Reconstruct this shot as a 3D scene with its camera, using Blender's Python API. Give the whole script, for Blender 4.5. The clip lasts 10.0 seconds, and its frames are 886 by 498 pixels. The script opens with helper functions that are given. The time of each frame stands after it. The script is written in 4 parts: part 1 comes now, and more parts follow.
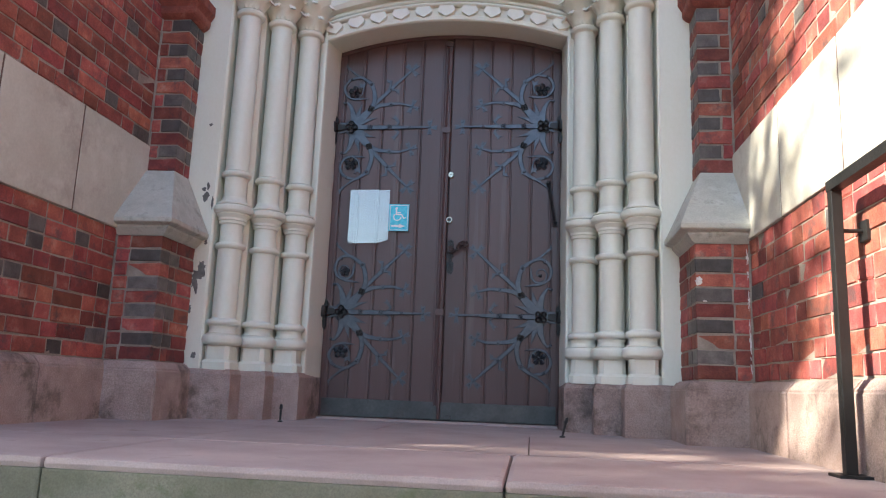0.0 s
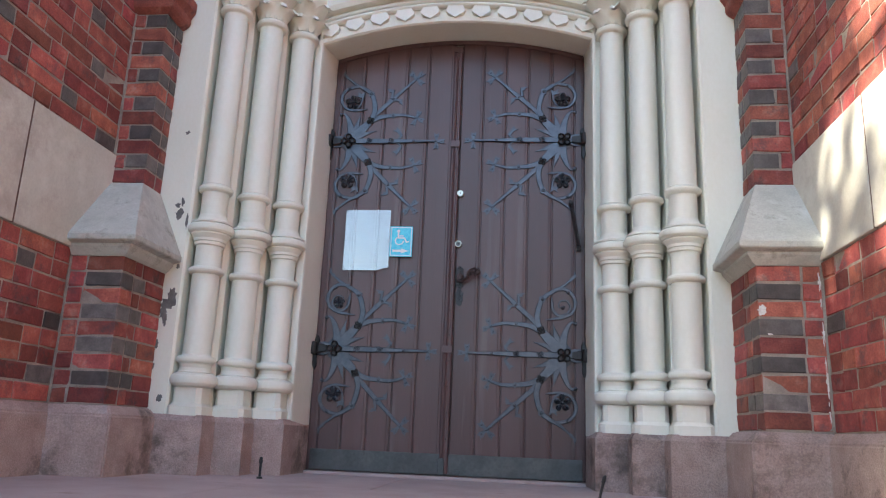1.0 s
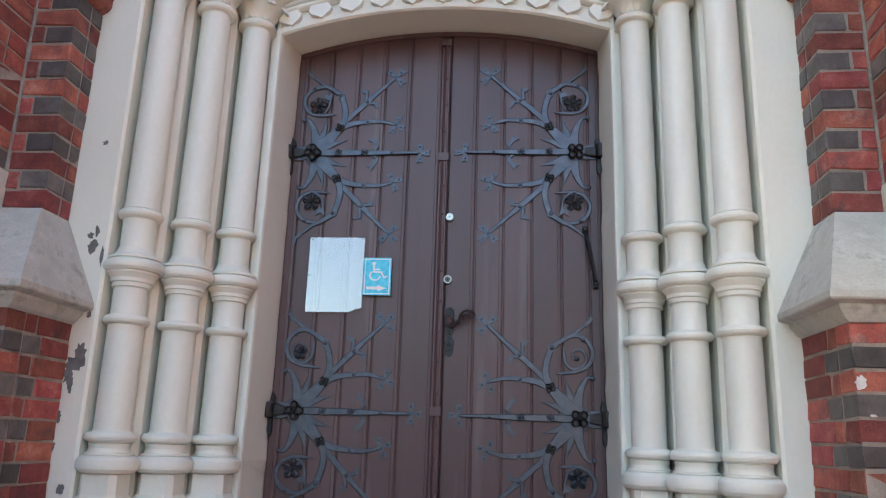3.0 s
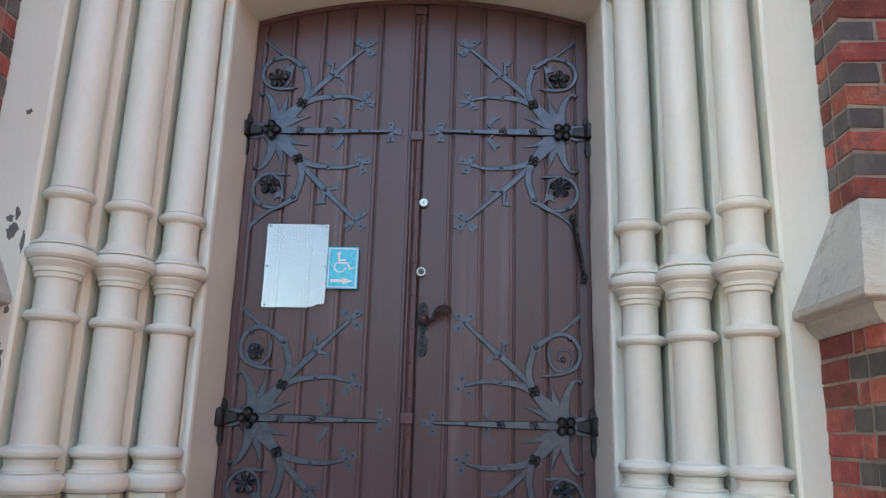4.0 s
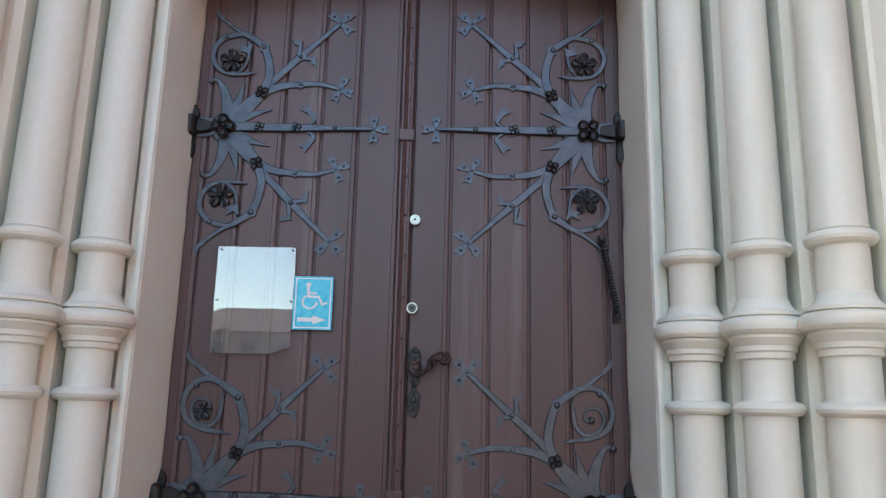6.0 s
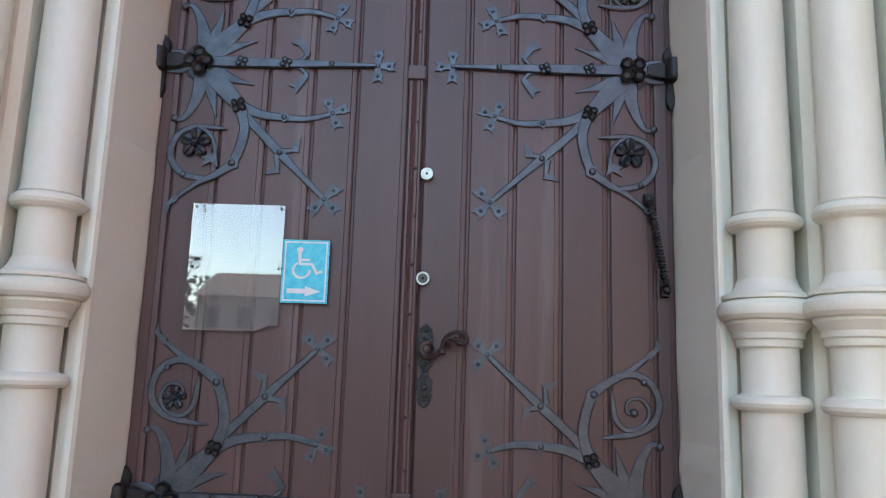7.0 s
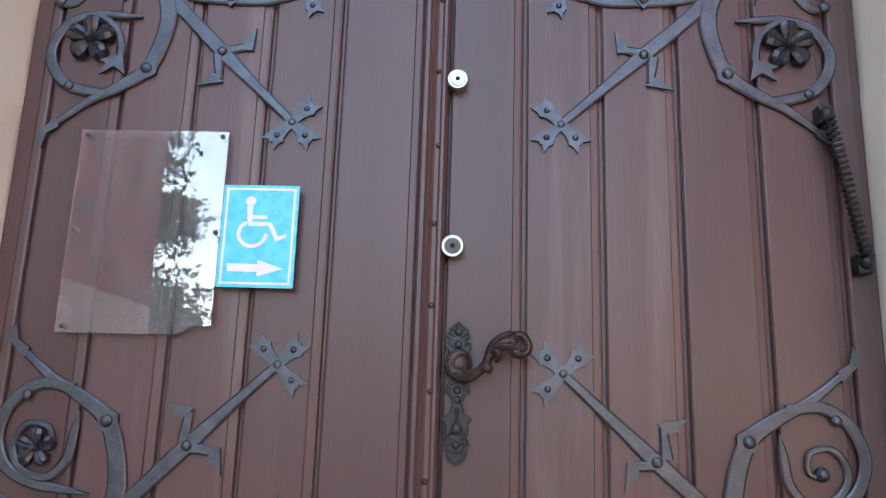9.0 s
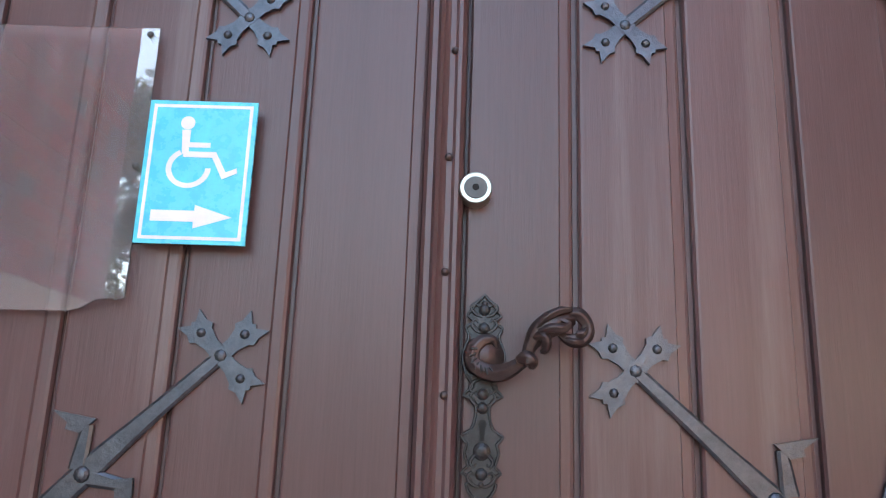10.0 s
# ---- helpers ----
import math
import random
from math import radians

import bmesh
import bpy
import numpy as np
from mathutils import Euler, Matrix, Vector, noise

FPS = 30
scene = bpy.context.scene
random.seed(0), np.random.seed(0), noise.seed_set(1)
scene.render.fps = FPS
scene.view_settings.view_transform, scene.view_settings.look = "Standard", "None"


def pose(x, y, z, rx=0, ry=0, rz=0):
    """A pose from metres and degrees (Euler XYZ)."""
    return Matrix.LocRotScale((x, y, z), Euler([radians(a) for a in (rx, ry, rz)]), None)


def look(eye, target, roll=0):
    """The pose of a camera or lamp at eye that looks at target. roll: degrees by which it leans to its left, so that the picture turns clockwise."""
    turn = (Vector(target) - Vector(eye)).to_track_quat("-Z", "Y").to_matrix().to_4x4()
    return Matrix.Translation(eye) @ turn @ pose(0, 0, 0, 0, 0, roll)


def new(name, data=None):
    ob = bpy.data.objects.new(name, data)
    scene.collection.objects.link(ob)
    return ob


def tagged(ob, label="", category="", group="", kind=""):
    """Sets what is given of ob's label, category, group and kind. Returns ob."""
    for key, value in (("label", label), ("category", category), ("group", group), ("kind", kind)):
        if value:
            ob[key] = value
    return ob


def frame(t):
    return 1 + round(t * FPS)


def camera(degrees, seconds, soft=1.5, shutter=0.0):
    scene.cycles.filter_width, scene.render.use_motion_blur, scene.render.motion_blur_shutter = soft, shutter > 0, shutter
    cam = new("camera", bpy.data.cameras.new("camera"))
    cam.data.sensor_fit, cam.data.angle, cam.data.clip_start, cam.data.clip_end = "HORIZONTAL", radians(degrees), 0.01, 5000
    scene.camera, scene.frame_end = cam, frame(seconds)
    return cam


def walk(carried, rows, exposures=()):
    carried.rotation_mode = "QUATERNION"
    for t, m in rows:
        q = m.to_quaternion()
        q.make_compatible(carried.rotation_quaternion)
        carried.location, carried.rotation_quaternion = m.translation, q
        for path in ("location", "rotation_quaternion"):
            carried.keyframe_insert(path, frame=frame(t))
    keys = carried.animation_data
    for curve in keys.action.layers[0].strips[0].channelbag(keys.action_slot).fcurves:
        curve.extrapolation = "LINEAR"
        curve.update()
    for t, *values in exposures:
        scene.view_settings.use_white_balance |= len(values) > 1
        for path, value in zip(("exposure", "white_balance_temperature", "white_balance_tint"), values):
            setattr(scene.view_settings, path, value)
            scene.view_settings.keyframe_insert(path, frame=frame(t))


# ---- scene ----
cam = camera(61.1, 10.0, soft=1.15)
EXPOSURES = [(0.0, 1.93, 6650, 5), (1.0, 2.27, 6700, 5), (1.5, 2.35, 6700, 5), (2.5, 2.3, 6700, 4), (4.5, 2.22, 6800, 3), (7.5, 2.5, 6900, 3), (9.0, 3.0, 7150, 5), (10.0, 3.1, 7250, 5)]
PATH = [
    (0, (0.625, -5.062, 0.231), (0.386, -3.11, 0.595), 2.2),
    (0.5, (0.555, -4.745, 0.215), (0.326, -2.8, 0.621), 2.6),
    (1, (0.484, -4.436, 0.25), (0.251, -2.508, 0.728), 2.4),
    (1.5, (0.391, -4.184, 0.293), (0.209, -2.259, 0.803), 1.7),
    (2, (0.395, -3.997, 0.38), (0.32, -2.069, 0.904), 1.2),
    (2.5, (0.411, -3.814, 0.481), (0.278, -1.883, 0.985), 1.6),
    (2.7, (0.387, -3.751, 0.54), (0.204, -1.823, 1.04), 1.9),
    (4, (0.274, -3.301, 0.664), (0.194, -1.362, 1.149), 1.6),
    (4.5, (0.262, -3.125, 0.769), (0.228, -1.174, 1.21), 1.7),
    (5, (0.212, -2.961, 0.795), (0.25, -1.013, 1.247), 0.9),
    (5.5, (0.177, -2.801, 0.937), (0.219, -0.847, 1.362), 0.2),
    (5.7, (0.196, -2.75, 0.965), (0.193, -0.802, 1.418), 0.4),
    (6.8, (0.172, -2.358, 1.131), (0.12, -0.384, 1.444), 1.9),
    (7, (0.129, -2.252, 1.083), (0.104, -0.282, 1.424), 1.8),
    (7.5, (0.069, -2.042, 1.11), (0.165, -0.085, 1.512), 1.3),
    (8, (0.074, -1.816, 1.062), (0.25, 0.116, 1.55), 1.1),
    (8.5, (0.081, -1.588, 1.089), (0.153, 0.353, 1.566), 1.3),
    (9, (0.078, -1.339, 1.079), (0.001, 0.612, 1.513), 1.8),
    (9.5, (0.034, -1.133, 1.095), (-0.054, 0.818, 1.524), 1.9),
    (10, (0.017, -0.923, 1.078), (-0.01, 1.02, 1.551), 2.0),
]
walk(cam, [(t, look(eye, target, roll)) for t, eye, target, roll in PATH], EXPOSURES)

# ---- world and sun ----
SUN_DIR = Vector((1.0, 0.48, -0.66)).normalized()      # the way the sunlight travels
world = bpy.data.worlds.new("sky")
scene.world = world
world.use_nodes = True
wn = world.node_tree.nodes
sky = wn.new("ShaderNodeTexSky")
sky.sky_type = "NISHITA"
sky.sun_disc = False
sky.sun_elevation = math.asin(-SUN_DIR.z)
sky.sun_rotation = math.atan2(-SUN_DIR.x, -SUN_DIR.y)
sky.air_density, sky.dust_density, sky.ozone_density = 1.0, 0.7, 1.0
wn["Background"].inputs["Strength"].default_value = 0.15
world.node_tree.links.new(sky.outputs[0], wn["Background"].inputs[0])
sun = new("sun", bpy.data.lights.new("sun", "SUN"))
sun.data.energy, sun.data.angle, sun.data.color = 4.8, radians(0.55), (1.0, 0.92, 0.80)
sun.matrix_world = look((0, 0, 30), Vector((0, 0, 30)) + SUN_DIR)

# ---- materials ----
MATS = {}


def node(nt, kind, **values):
    n = nt.nodes.new(kind)
    for key, value in values.items():
        n.inputs[key].default_value = value
    return n


def surface(name, base, other, rough=0.7, metal=0.0, big=2.0, fine=60.0, bump=0.15, stretch=(1, 1, 1), random_value=0.0, random_hue=0.0, spec=0.5, dirt=None, dirt_scale=3.0, dirt_at=0.62, rough_var=0.12, depth=0.004, dirt_grain=False, grain_mix=0.55, dirt2=None):
    """A procedural material: two colours mixed at a large scale, grain at a fine one, optional blotches of dirt, and relief."""
    m = bpy.data.materials.new(name)
    m.use_nodes = True
    nt = m.node_tree
    link = nt.links.new
    bsdf = nt.nodes["Principled BSDF"]
    geo = nt.nodes.new("ShaderNodeNewGeometry")
    mapping = nt.nodes.new("ShaderNodeMapping")
    mapping.inputs["Scale"].default_value = stretch
    link(geo.outputs["Position"], mapping.inputs["Vector"])
    n1 = node(nt, "ShaderNodeTexNoise", Scale=big, Detail=6.0, Roughness=0.6)
    n2 = node(nt, "ShaderNodeTexNoise", Scale=fine, Detail=5.0, Roughness=0.65)
    link(mapping.outputs[0], n1.inputs["Vector"])
    link(mapping.outputs[0], n2.inputs["Vector"])
    ramp = nt.nodes.new("ShaderNodeValToRGB")
    ramp.color_ramp.elements[0].position, ramp.color_ramp.elements[1].position = 0.34, 0.68
    ramp.color_ramp.elements[0].color, ramp.color_ramp.elements[1].color = (*base, 1), (*other, 1)
    link(n1.outputs["Fac"], ramp.inputs[0])
    grain = nt.nodes.new("ShaderNodeMix")
    grain.data_type, grain.blend_type = "RGBA", "OVERLAY"
    grain.inputs[0].default_value = grain_mix
    link(ramp.outputs[0], grain.inputs[6])
    g2 = nt.nodes.new("ShaderNodeValToRGB")
    g2.color_ramp.elements[0].position, g2.color_ramp.elements[1].position = 0.25, 0.75
    g2.color_ramp.elements[0].color, g2.color_ramp.elements[1].color = (0.3, 0.3, 0.3, 1), (0.7, 0.7, 0.7, 1)
    link(n2.outputs["Fac"], g2.inputs[0])
    link(g2.outputs[0], grain.inputs[7])
    colour = grain.outputs[2]
    if dirt:
        n3 = node(nt, "ShaderNodeTexNoise", Scale=dirt_scale, Detail=9.0, Roughness=0.72)
        link((mapping if dirt_grain else geo).outputs[0], n3.inputs["Vector"])
        r3 = nt.nodes.new("ShaderNodeValToRGB")
        r3.color_ramp.elements[0].position, r3.color_ramp.elements[1].position = dirt_at, dirt_at + 0.12
        link(n3.outputs["Fac"], r3.inputs[0])
        mix = nt.nodes.new("ShaderNodeMix")
        mix.data_type = "RGBA"
        link(r3.outputs[0], mix.inputs[0])
        link(colour, mix.inputs[6])
        mix.inputs[7].default_value = (*dirt, 1)
        colour = mix.outputs[2]
    if dirt2:
        tone, scale2, at2 = dirt2
        n4 = node(nt, "ShaderNodeTexNoise", Scale=scale2, Detail=8.0, Roughness=0.7)
        link(geo.outputs["Position"], n4.inputs["Vector"])
        r4 = nt.nodes.new("ShaderNodeValToRGB")
        r4.color_ramp.elements[0].position, r4.color_ramp.elements[1].position = at2, at2 + 0.2
        r4.color_ramp.elements[1].color = (0.75, 0.75, 0.75, 1)
        link(n4.outputs["Fac"], r4.inputs[0])
        mix2 = nt.nodes.new("ShaderNodeMix")
        mix2.data_type = "RGBA"
        link(r4.outputs[0], mix2.inputs[0])
        link(colour, mix2.inputs[6])
        mix2.inputs[7].default_value = (*tone, 1)
        colour = mix2.outputs[2]
    if random_value or random_hue:
        info = nt.nodes.new("ShaderNodeObjectInfo")
        hsv = nt.nodes.new("ShaderNodeHueSaturation")
        mv = nt.nodes.new("ShaderNodeMapRange")
        mv.inputs["To Min"].default_value, mv.inputs["To Max"].default_value = 1 - random_value, 1 + random_value
        link(info.outputs["Random"], mv.inputs["Value"])
        link(mv.outputs[0], hsv.inputs["Value"])
        wn2 = nt.nodes.new("ShaderNodeTexWhiteNoise")
        wn2.noise_dimensions = "1D"
        link(info.outputs["Random"], wn2.inputs["W"])
        mh = nt.nodes.new("ShaderNodeMapRange")
        mh.inputs["To Min"].default_value, mh.inputs["To Max"].default_value = 0.5 - random_hue, 0.5 + random_hue
        link(wn2.outputs["Value"], mh.inputs["Value"])
        link(mh.outputs[0], hsv.inputs["Hue"])
        link(colour, hsv.inputs["Color"])
        colour = hsv.outputs[0]
    link(colour, bsdf.inputs["Base Color"])
    rr = nt.nodes.new("ShaderNodeMapRange")
    rr.inputs["To Min"].default_value, rr.inputs["To Max"].default_value = rough - rough_var, min(1.0, rough + rough_var)
    link(n2.outputs["Fac"], rr.inputs["Value"])
    link(rr.outputs[0], bsdf.inputs["Roughness"])
    bsdf.inputs["Metallic"].default_value = metal
    bsdf.inputs["Specular IOR Level"].default_value = spec
    if bump:
        b = nt.nodes.new("ShaderNodeBump")
        b.inputs["Strength"].default_value, b.inputs["Distance"].default_value = bump, depth
        add = nt.nodes.new("ShaderNodeMath")
        add.operation = "ADD"
        link(n1.outputs["Fac"], add.inputs[0])
        link(n2.outputs["Fac"], add.inputs[1])
        link(add.outputs[0], b.inputs["Height"])
        link(b.outputs[0], bsdf.inputs["Normal"])
    MATS[name] = m
    return m


PLASTER = surface("painted_plaster", (0.735, 0.715, 0.61), (0.775, 0.765, 0.68), 0.45, grain_mix=0.22, big=2.5, fine=60.0, bump=0.10, dirt=(0.58, 0.545, 0.45), dirt_scale=4.0, dirt_at=0.66, stretch=(1, 1, 0.6))
STONE = surface("sandstone", (0.40, 0.38, 0.31), (0.52, 0.50, 0.42), 0.8, big=4.0, fine=90.0, bump=0.35, dirt=(0.27, 0.25, 0.19), dirt_scale=6.0, dirt_at=0.6)
CAPSTONE = surface("weathered_capstone", (0.40, 0.39, 0.345), (0.53, 0.52, 0.47), 0.85, big=7.0, fine=110.0, bump=0.3, grain_mix=0.3, dirt=(0.30, 0.29, 0.25), dirt_scale=7.0, dirt_at=0.53, dirt2=((0.60, 0.60, 0.57), 11.0, 0.55))
BANDSTONE = surface("band_slab_stone", (0.46, 0.43, 0.37), (0.56, 0.54, 0.48), 0.75, big=3.0, fine=70.0, bump=0.15, grain_mix=0.22, dirt=(0.40, 0.355, 0.31), dirt_scale=2.6, dirt_at=0.52, dirt2=((0.62, 0.60, 0.54), 5.0, 0.52))
BRICK = surface("red_brick", (0.215, 0.050, 0.042), (0.37, 0.098, 0.072), 0.78, big=11.0, fine=120.0, bump=0.8, grain_mix=0.75, random_value=0.42, random_hue=0.012, dirt=(0.13, 0.058, 0.056), dirt_scale=8.0, dirt_at=0.54, dirt2=((0.38, 0.22, 0.185), 11.0, 0.56))
DARKBRICK = surface("dark_glazed_brick", (0.075, 0.065, 0.062), (0.13, 0.115, 0.11), 0.5, big=16.0, fine=120.0, bump=0.45, random_value=0.45, dirt=(0.05, 0.045, 0.045), dirt_scale=14.0)
MORTAR = surface("mortar", (0.21, 0.175, 0.150), (0.36, 0.31, 0.265), 0.95, big=9.0, fine=180.0, bump=0.5)
GRANITE = surface("red_granite", (0.33, 0.23, 0.205), (0.43, 0.32, 0.29), 0.8, big=9.0, fine=130.0, bump=0.9, dirt=(0.15, 0.11, 0.095), dirt_scale=3.0, dirt_at=0.51, random_value=0.12, depth=0.008, grain_mix=0.8)
PAVING = surface("worn_granite_paving", (0.34, 0.255, 0.24), (0.43, 0.335, 0.315), 0.75, big=3.0, fine=240.0, bump=0.3, dirt=(0.22, 0.15, 0.13), dirt_scale=3.0, dirt_at=0.6, random_value=0.06)
RISER = surface("mossy_granite", (0.15, 0.14, 0.095), (0.235, 0.215, 0.16), 0.9, big=5.0, fine=160.0, bump=0.6, dirt=(0.12, 0.13, 0.07), dirt_scale=6.0, dirt_at=0.55, random_value=0.06)
WOOD = surface("brown_painted_wood", (0.080, 0.041, 0.040), (0.108, 0.060, 0.059), 0.36, grain_mix=0.30, big=0.7, fine=30.0, bump=0.22, stretch=(7, 7, 0.35), random_value=0.13, dirt=(0.140, 0.097, 0.092), dirt_scale=1.1, dirt_at=0.56, depth=0.002, dirt_grain=True)
IRON = surface("wrought_iron", (0.078, 0.086, 0.100), (0.122, 0.132, 0.150), 0.40, metal=0.9, big=25.0, fine=130.0, bump=0.5, depth=0.002)
BLACKIRON = surface("black_cast_iron", (0.012, 0.011, 0.012), (0.03, 0.027, 0.027), 0.4, metal=0.3, big=40.0, fine=160.0, bump=0.4, depth=0.002)
PLATEIRON = surface("dark_plate_iron", (0.018, 0.018, 0.020), (0.042, 0.040, 0.043), 0.32, metal=0.4, big=60.0, fine=240.0, bump=0.4, depth=0.001)
BRONZE = surface("dark_bronze", (0.048, 0.032, 0.031), (0.078, 0.052, 0.049), 0.38, metal=0.55, big=50.0, fine=220.0, bump=0.35, depth=0.001)
KICK = surface("weathered_sheet_metal", (0.065, 0.068, 0.068), (0.11, 0.113, 0.11), 0.5, metal=0.5, big=6.0, fine=60.0, bump=0.3, dirt=(0.06, 0.05, 0.045), dirt_scale=12.0)
CHROME = surface("worn_brass_chrome", (0.42, 0.41, 0.35), (0.55, 0.54, 0.47), 0.34, metal=0.9, big=60.0, fine=200.0, bump=0.05)
JOINTMAT = surface("dark_joint", (0.09, 0.05, 0.04), (0.15, 0.09, 0.075), 0.95, big=20.0, fine=120.0, bump=0.3)
HOLE = surface("dark_hole", (0.008, 0.008, 0.008), (0.012, 0.012, 0.012), 0.9, bump=0)
RAILMAT = surface("black_painted_rail", (0.006, 0.006, 0.006), (0.012, 0.011, 0.011), 0.5, metal=0.0, big=12.0, fine=80.0, bump=0.2)
BLUE = surface("blue_sign_enamel", (0.06, 0.60, 0.78), (0.07, 0.63, 0.80), 0.28, big=8.0, fine=50.0, bump=0.02)
WHITE = surface("white_sign_enamel", (0.80, 0.80, 0.80), (0.83, 0.83, 0.83), 0.4, big=8.0, fine=50.0, bump=0.02)
PEEL = surface("bare_cement", (0.12, 0.115, 0.11), (0.2, 0.19, 0.18), 0.9, big=20.0, fine=120.0, bump=0.5)
LIME = surface("white_lime_spot", (0.58, 0.55, 0.53), (0.72, 0.70, 0.68), 0.9, big=30.0, fine=120.0, bump=0.5)
GROUNDMAT = surface("grey_paving", (0.15, 0.115, 0.08), (0.22, 0.175, 0.13), 0.9, big=0.8, fine=40.0, bump=0.4)
LEAF = surface("tree_leaves", (0.03, 0.07, 0.015), (0.07, 0.13, 0.03), 0.6, big=1.5, fine=9.0, bump=0)
BARK = surface("bark", (0.07, 0.05, 0.035), (0.12, 0.09, 0.065), 0.9, big=6.0, fine=40.0, bump=0.8, stretch=(1, 1, 0.2))
HOUSEWALL = surface("house_render", (0.26, 0.20, 0.16), (0.32, 0.26, 0.21), 0.9, big=0.6, fine=8.0, bump=0.1)
ROOFMAT = surface("roof_sheet", (0.10, 0.075, 0.065), (0.14, 0.10, 0.09), 0.7, big=0.8, fine=9.0, bump=0.1)
WINGLASS = surface("dark_window", (0.02, 0.025, 0.03), (0.035, 0.04, 0.045), 0.15, big=1.0, fine=5.0, bump=0)

PANE = bpy.data.materials.new("clear_acrylic")
PANE.use_nodes = True
pn, pl_ = PANE.node_tree.nodes, PANE.node_tree.links
pb = pn["Principled BSDF"]
pb.inputs["Base Color"].default_value = (0.97, 0.97, 0.97, 1)
pb.inputs["Transmission Weight"].default_value = 1.0
pb.inputs["Roughness"].default_value = 0.0
pb.inputs["IOR"].default_value = 1.95
# pale diffuse layer: dirt streaks plus a painted veil of reflected sky
dust_veil = node(PANE.node_tree, "ShaderNodeBsdfDiffuse", Color=(0.75, 0.76, 0.80, 1))
smear = node(PANE.node_tree, "ShaderNodeTexNoise", Scale=9.0, Detail=7.0, Roughness=0.6)
smear_map = pn.new("ShaderNodeMapping")
smear_map.inputs["Scale"].default_value = (2.0, 1.0, 0.35)
geo_ = pn.new("ShaderNodeNewGeometry")
amount = pn.new("ShaderNodeMapRange")
amount.inputs["From Min"].default_value, amount.inputs["From Max"].default_value = 0.35, 0.75
amount.inputs["To Min"].default_value, amount.inputs["To Max"].default_value = 0.04, 0.15
film = pn.new("ShaderNodeMixShader")
pl_.new(geo_.outputs["Position"], smear_map.inputs["Vector"])
pl_.new(smear_map.outputs[0], smear.inputs["Vector"])
pl_.new(smear.outputs["Fac"], amount.inputs["Value"])
pl_.new(amount.outputs[0], film.inputs[0])
pl_.new(pb.outputs[0], film.inputs[1])
pl_.new(dust_veil.outputs[0], film.inputs[2])
pl_.new(film.outputs[0], pn["Material Output"].inputs["Surface"])

# ---- mesh helpers ----
WORLD = {}


def thing(name, place, label, category, group="", kind=""):
    """An Empty at a thing's base, to which its parts are added."""
    ob = new(name)
    ob.empty_display_size = 0.1
    ob.location = place
    WORLD[ob] = Matrix.Translation(place)
    return tagged(ob, label, category, group, kind)


def finish(bm, material, smooth=False):
    bmesh.ops.recalc_face_normals(bm, faces=bm.faces[:])
    me = bpy.data.meshes.new("mesh")
    bm.to_mesh(me)
    bm.free()
    me.materials.append(material)
    if smooth:
        me.shade_smooth()
        me.set_sharp_from_angle(angle=radians(smooth if smooth is not True else 40))
    return me


def attach(ob, parent, m=None):
    m = m or Matrix()
    if parent is None:
        ob.matrix_basis = m
    else:
        ob.parent = parent
        ob.matrix_basis = WORLD[parent].inverted() @ m
    WORLD[ob] = m
    return ob


def part(name, bm, material, parent, label="", smooth=False):
    """Links a bmesh, in world places, as one mesh under a thing or a part."""
    ob = new(name, finish(bm, material, smooth))
    attach(ob, parent)
    return tagged(ob, label)


def solid(name, bm, material, label, category, group="", kind="", smooth=False):
    ob = new(name, finish(bm, material, smooth))
    WORLD[ob] = Matrix()
    return tagged(ob, label, category, group, kind)


def box(bm, x0, x1, y0, y1, z0, z1, bevel=0.0):
    v = [bm.verts.new((x, y, z)) for z in (z0, z1) for x, y in ((x0, y0), (x1, y0), (x1, y1), (x0, y1))]
    fs = [bm.faces.new([v[i] for i in q]) for q in ((0, 3, 2, 1), (4, 5, 6, 7), (0, 1, 5, 4), (1, 2, 6, 5), (2, 3, 7, 6), (3, 0, 4, 7))]
    if bevel:
        es = list({e for f in fs for e in f.edges})
        bmesh.ops.bevel(bm, geom=es, offset=bevel, segments=2, affect="EDGES", profile=0.6)
    return bm


def block(x0, x1, y0, y1, z0, z1, bevel=0.0):
    return box(bmesh.new(), min(x0, x1), max(x0, x1), min(y0, y1), max(y0, y1), z0, z1, bevel)


def loft(bm, rings, cap=True):
    vs = [[bm.verts.new(p) for p in ring] for ring in rings]
    n = len(vs[0])
    for a, b in zip(vs, vs[1:]):
        for i in range(n):
            bm.faces.new((a[i], a[(i + 1) % n], b[(i + 1) % n], b[i]))
    if cap:
        bm.faces.new(vs[0])
        bm.faces.new(vs[-1])
    return bm


def prism(plan, z0, z1):
    return loft(bmesh.new(), [[(x, y, z0) for x, y in plan], [(x, y, z1) for x, y in plan]])


def turned(bm, profile, cx, cy, segments=36):
    return loft(bm, [[(cx + r * math.cos(2 * math.pi * i / segments), cy + r * math.sin(2 * math.pi * i / segments), z) for i in range(segments)] for r, z in profile])


def torus_profile(r, z, h, bulge, n=7):
    """Points of a round moulding on a shaft of radius r."""
    return [(r + bulge * math.cos(a), z + h / 2 * math.sin(a)) for a in [(-0.5 + i / (n - 1)) * math.pi for i in range(n)]]


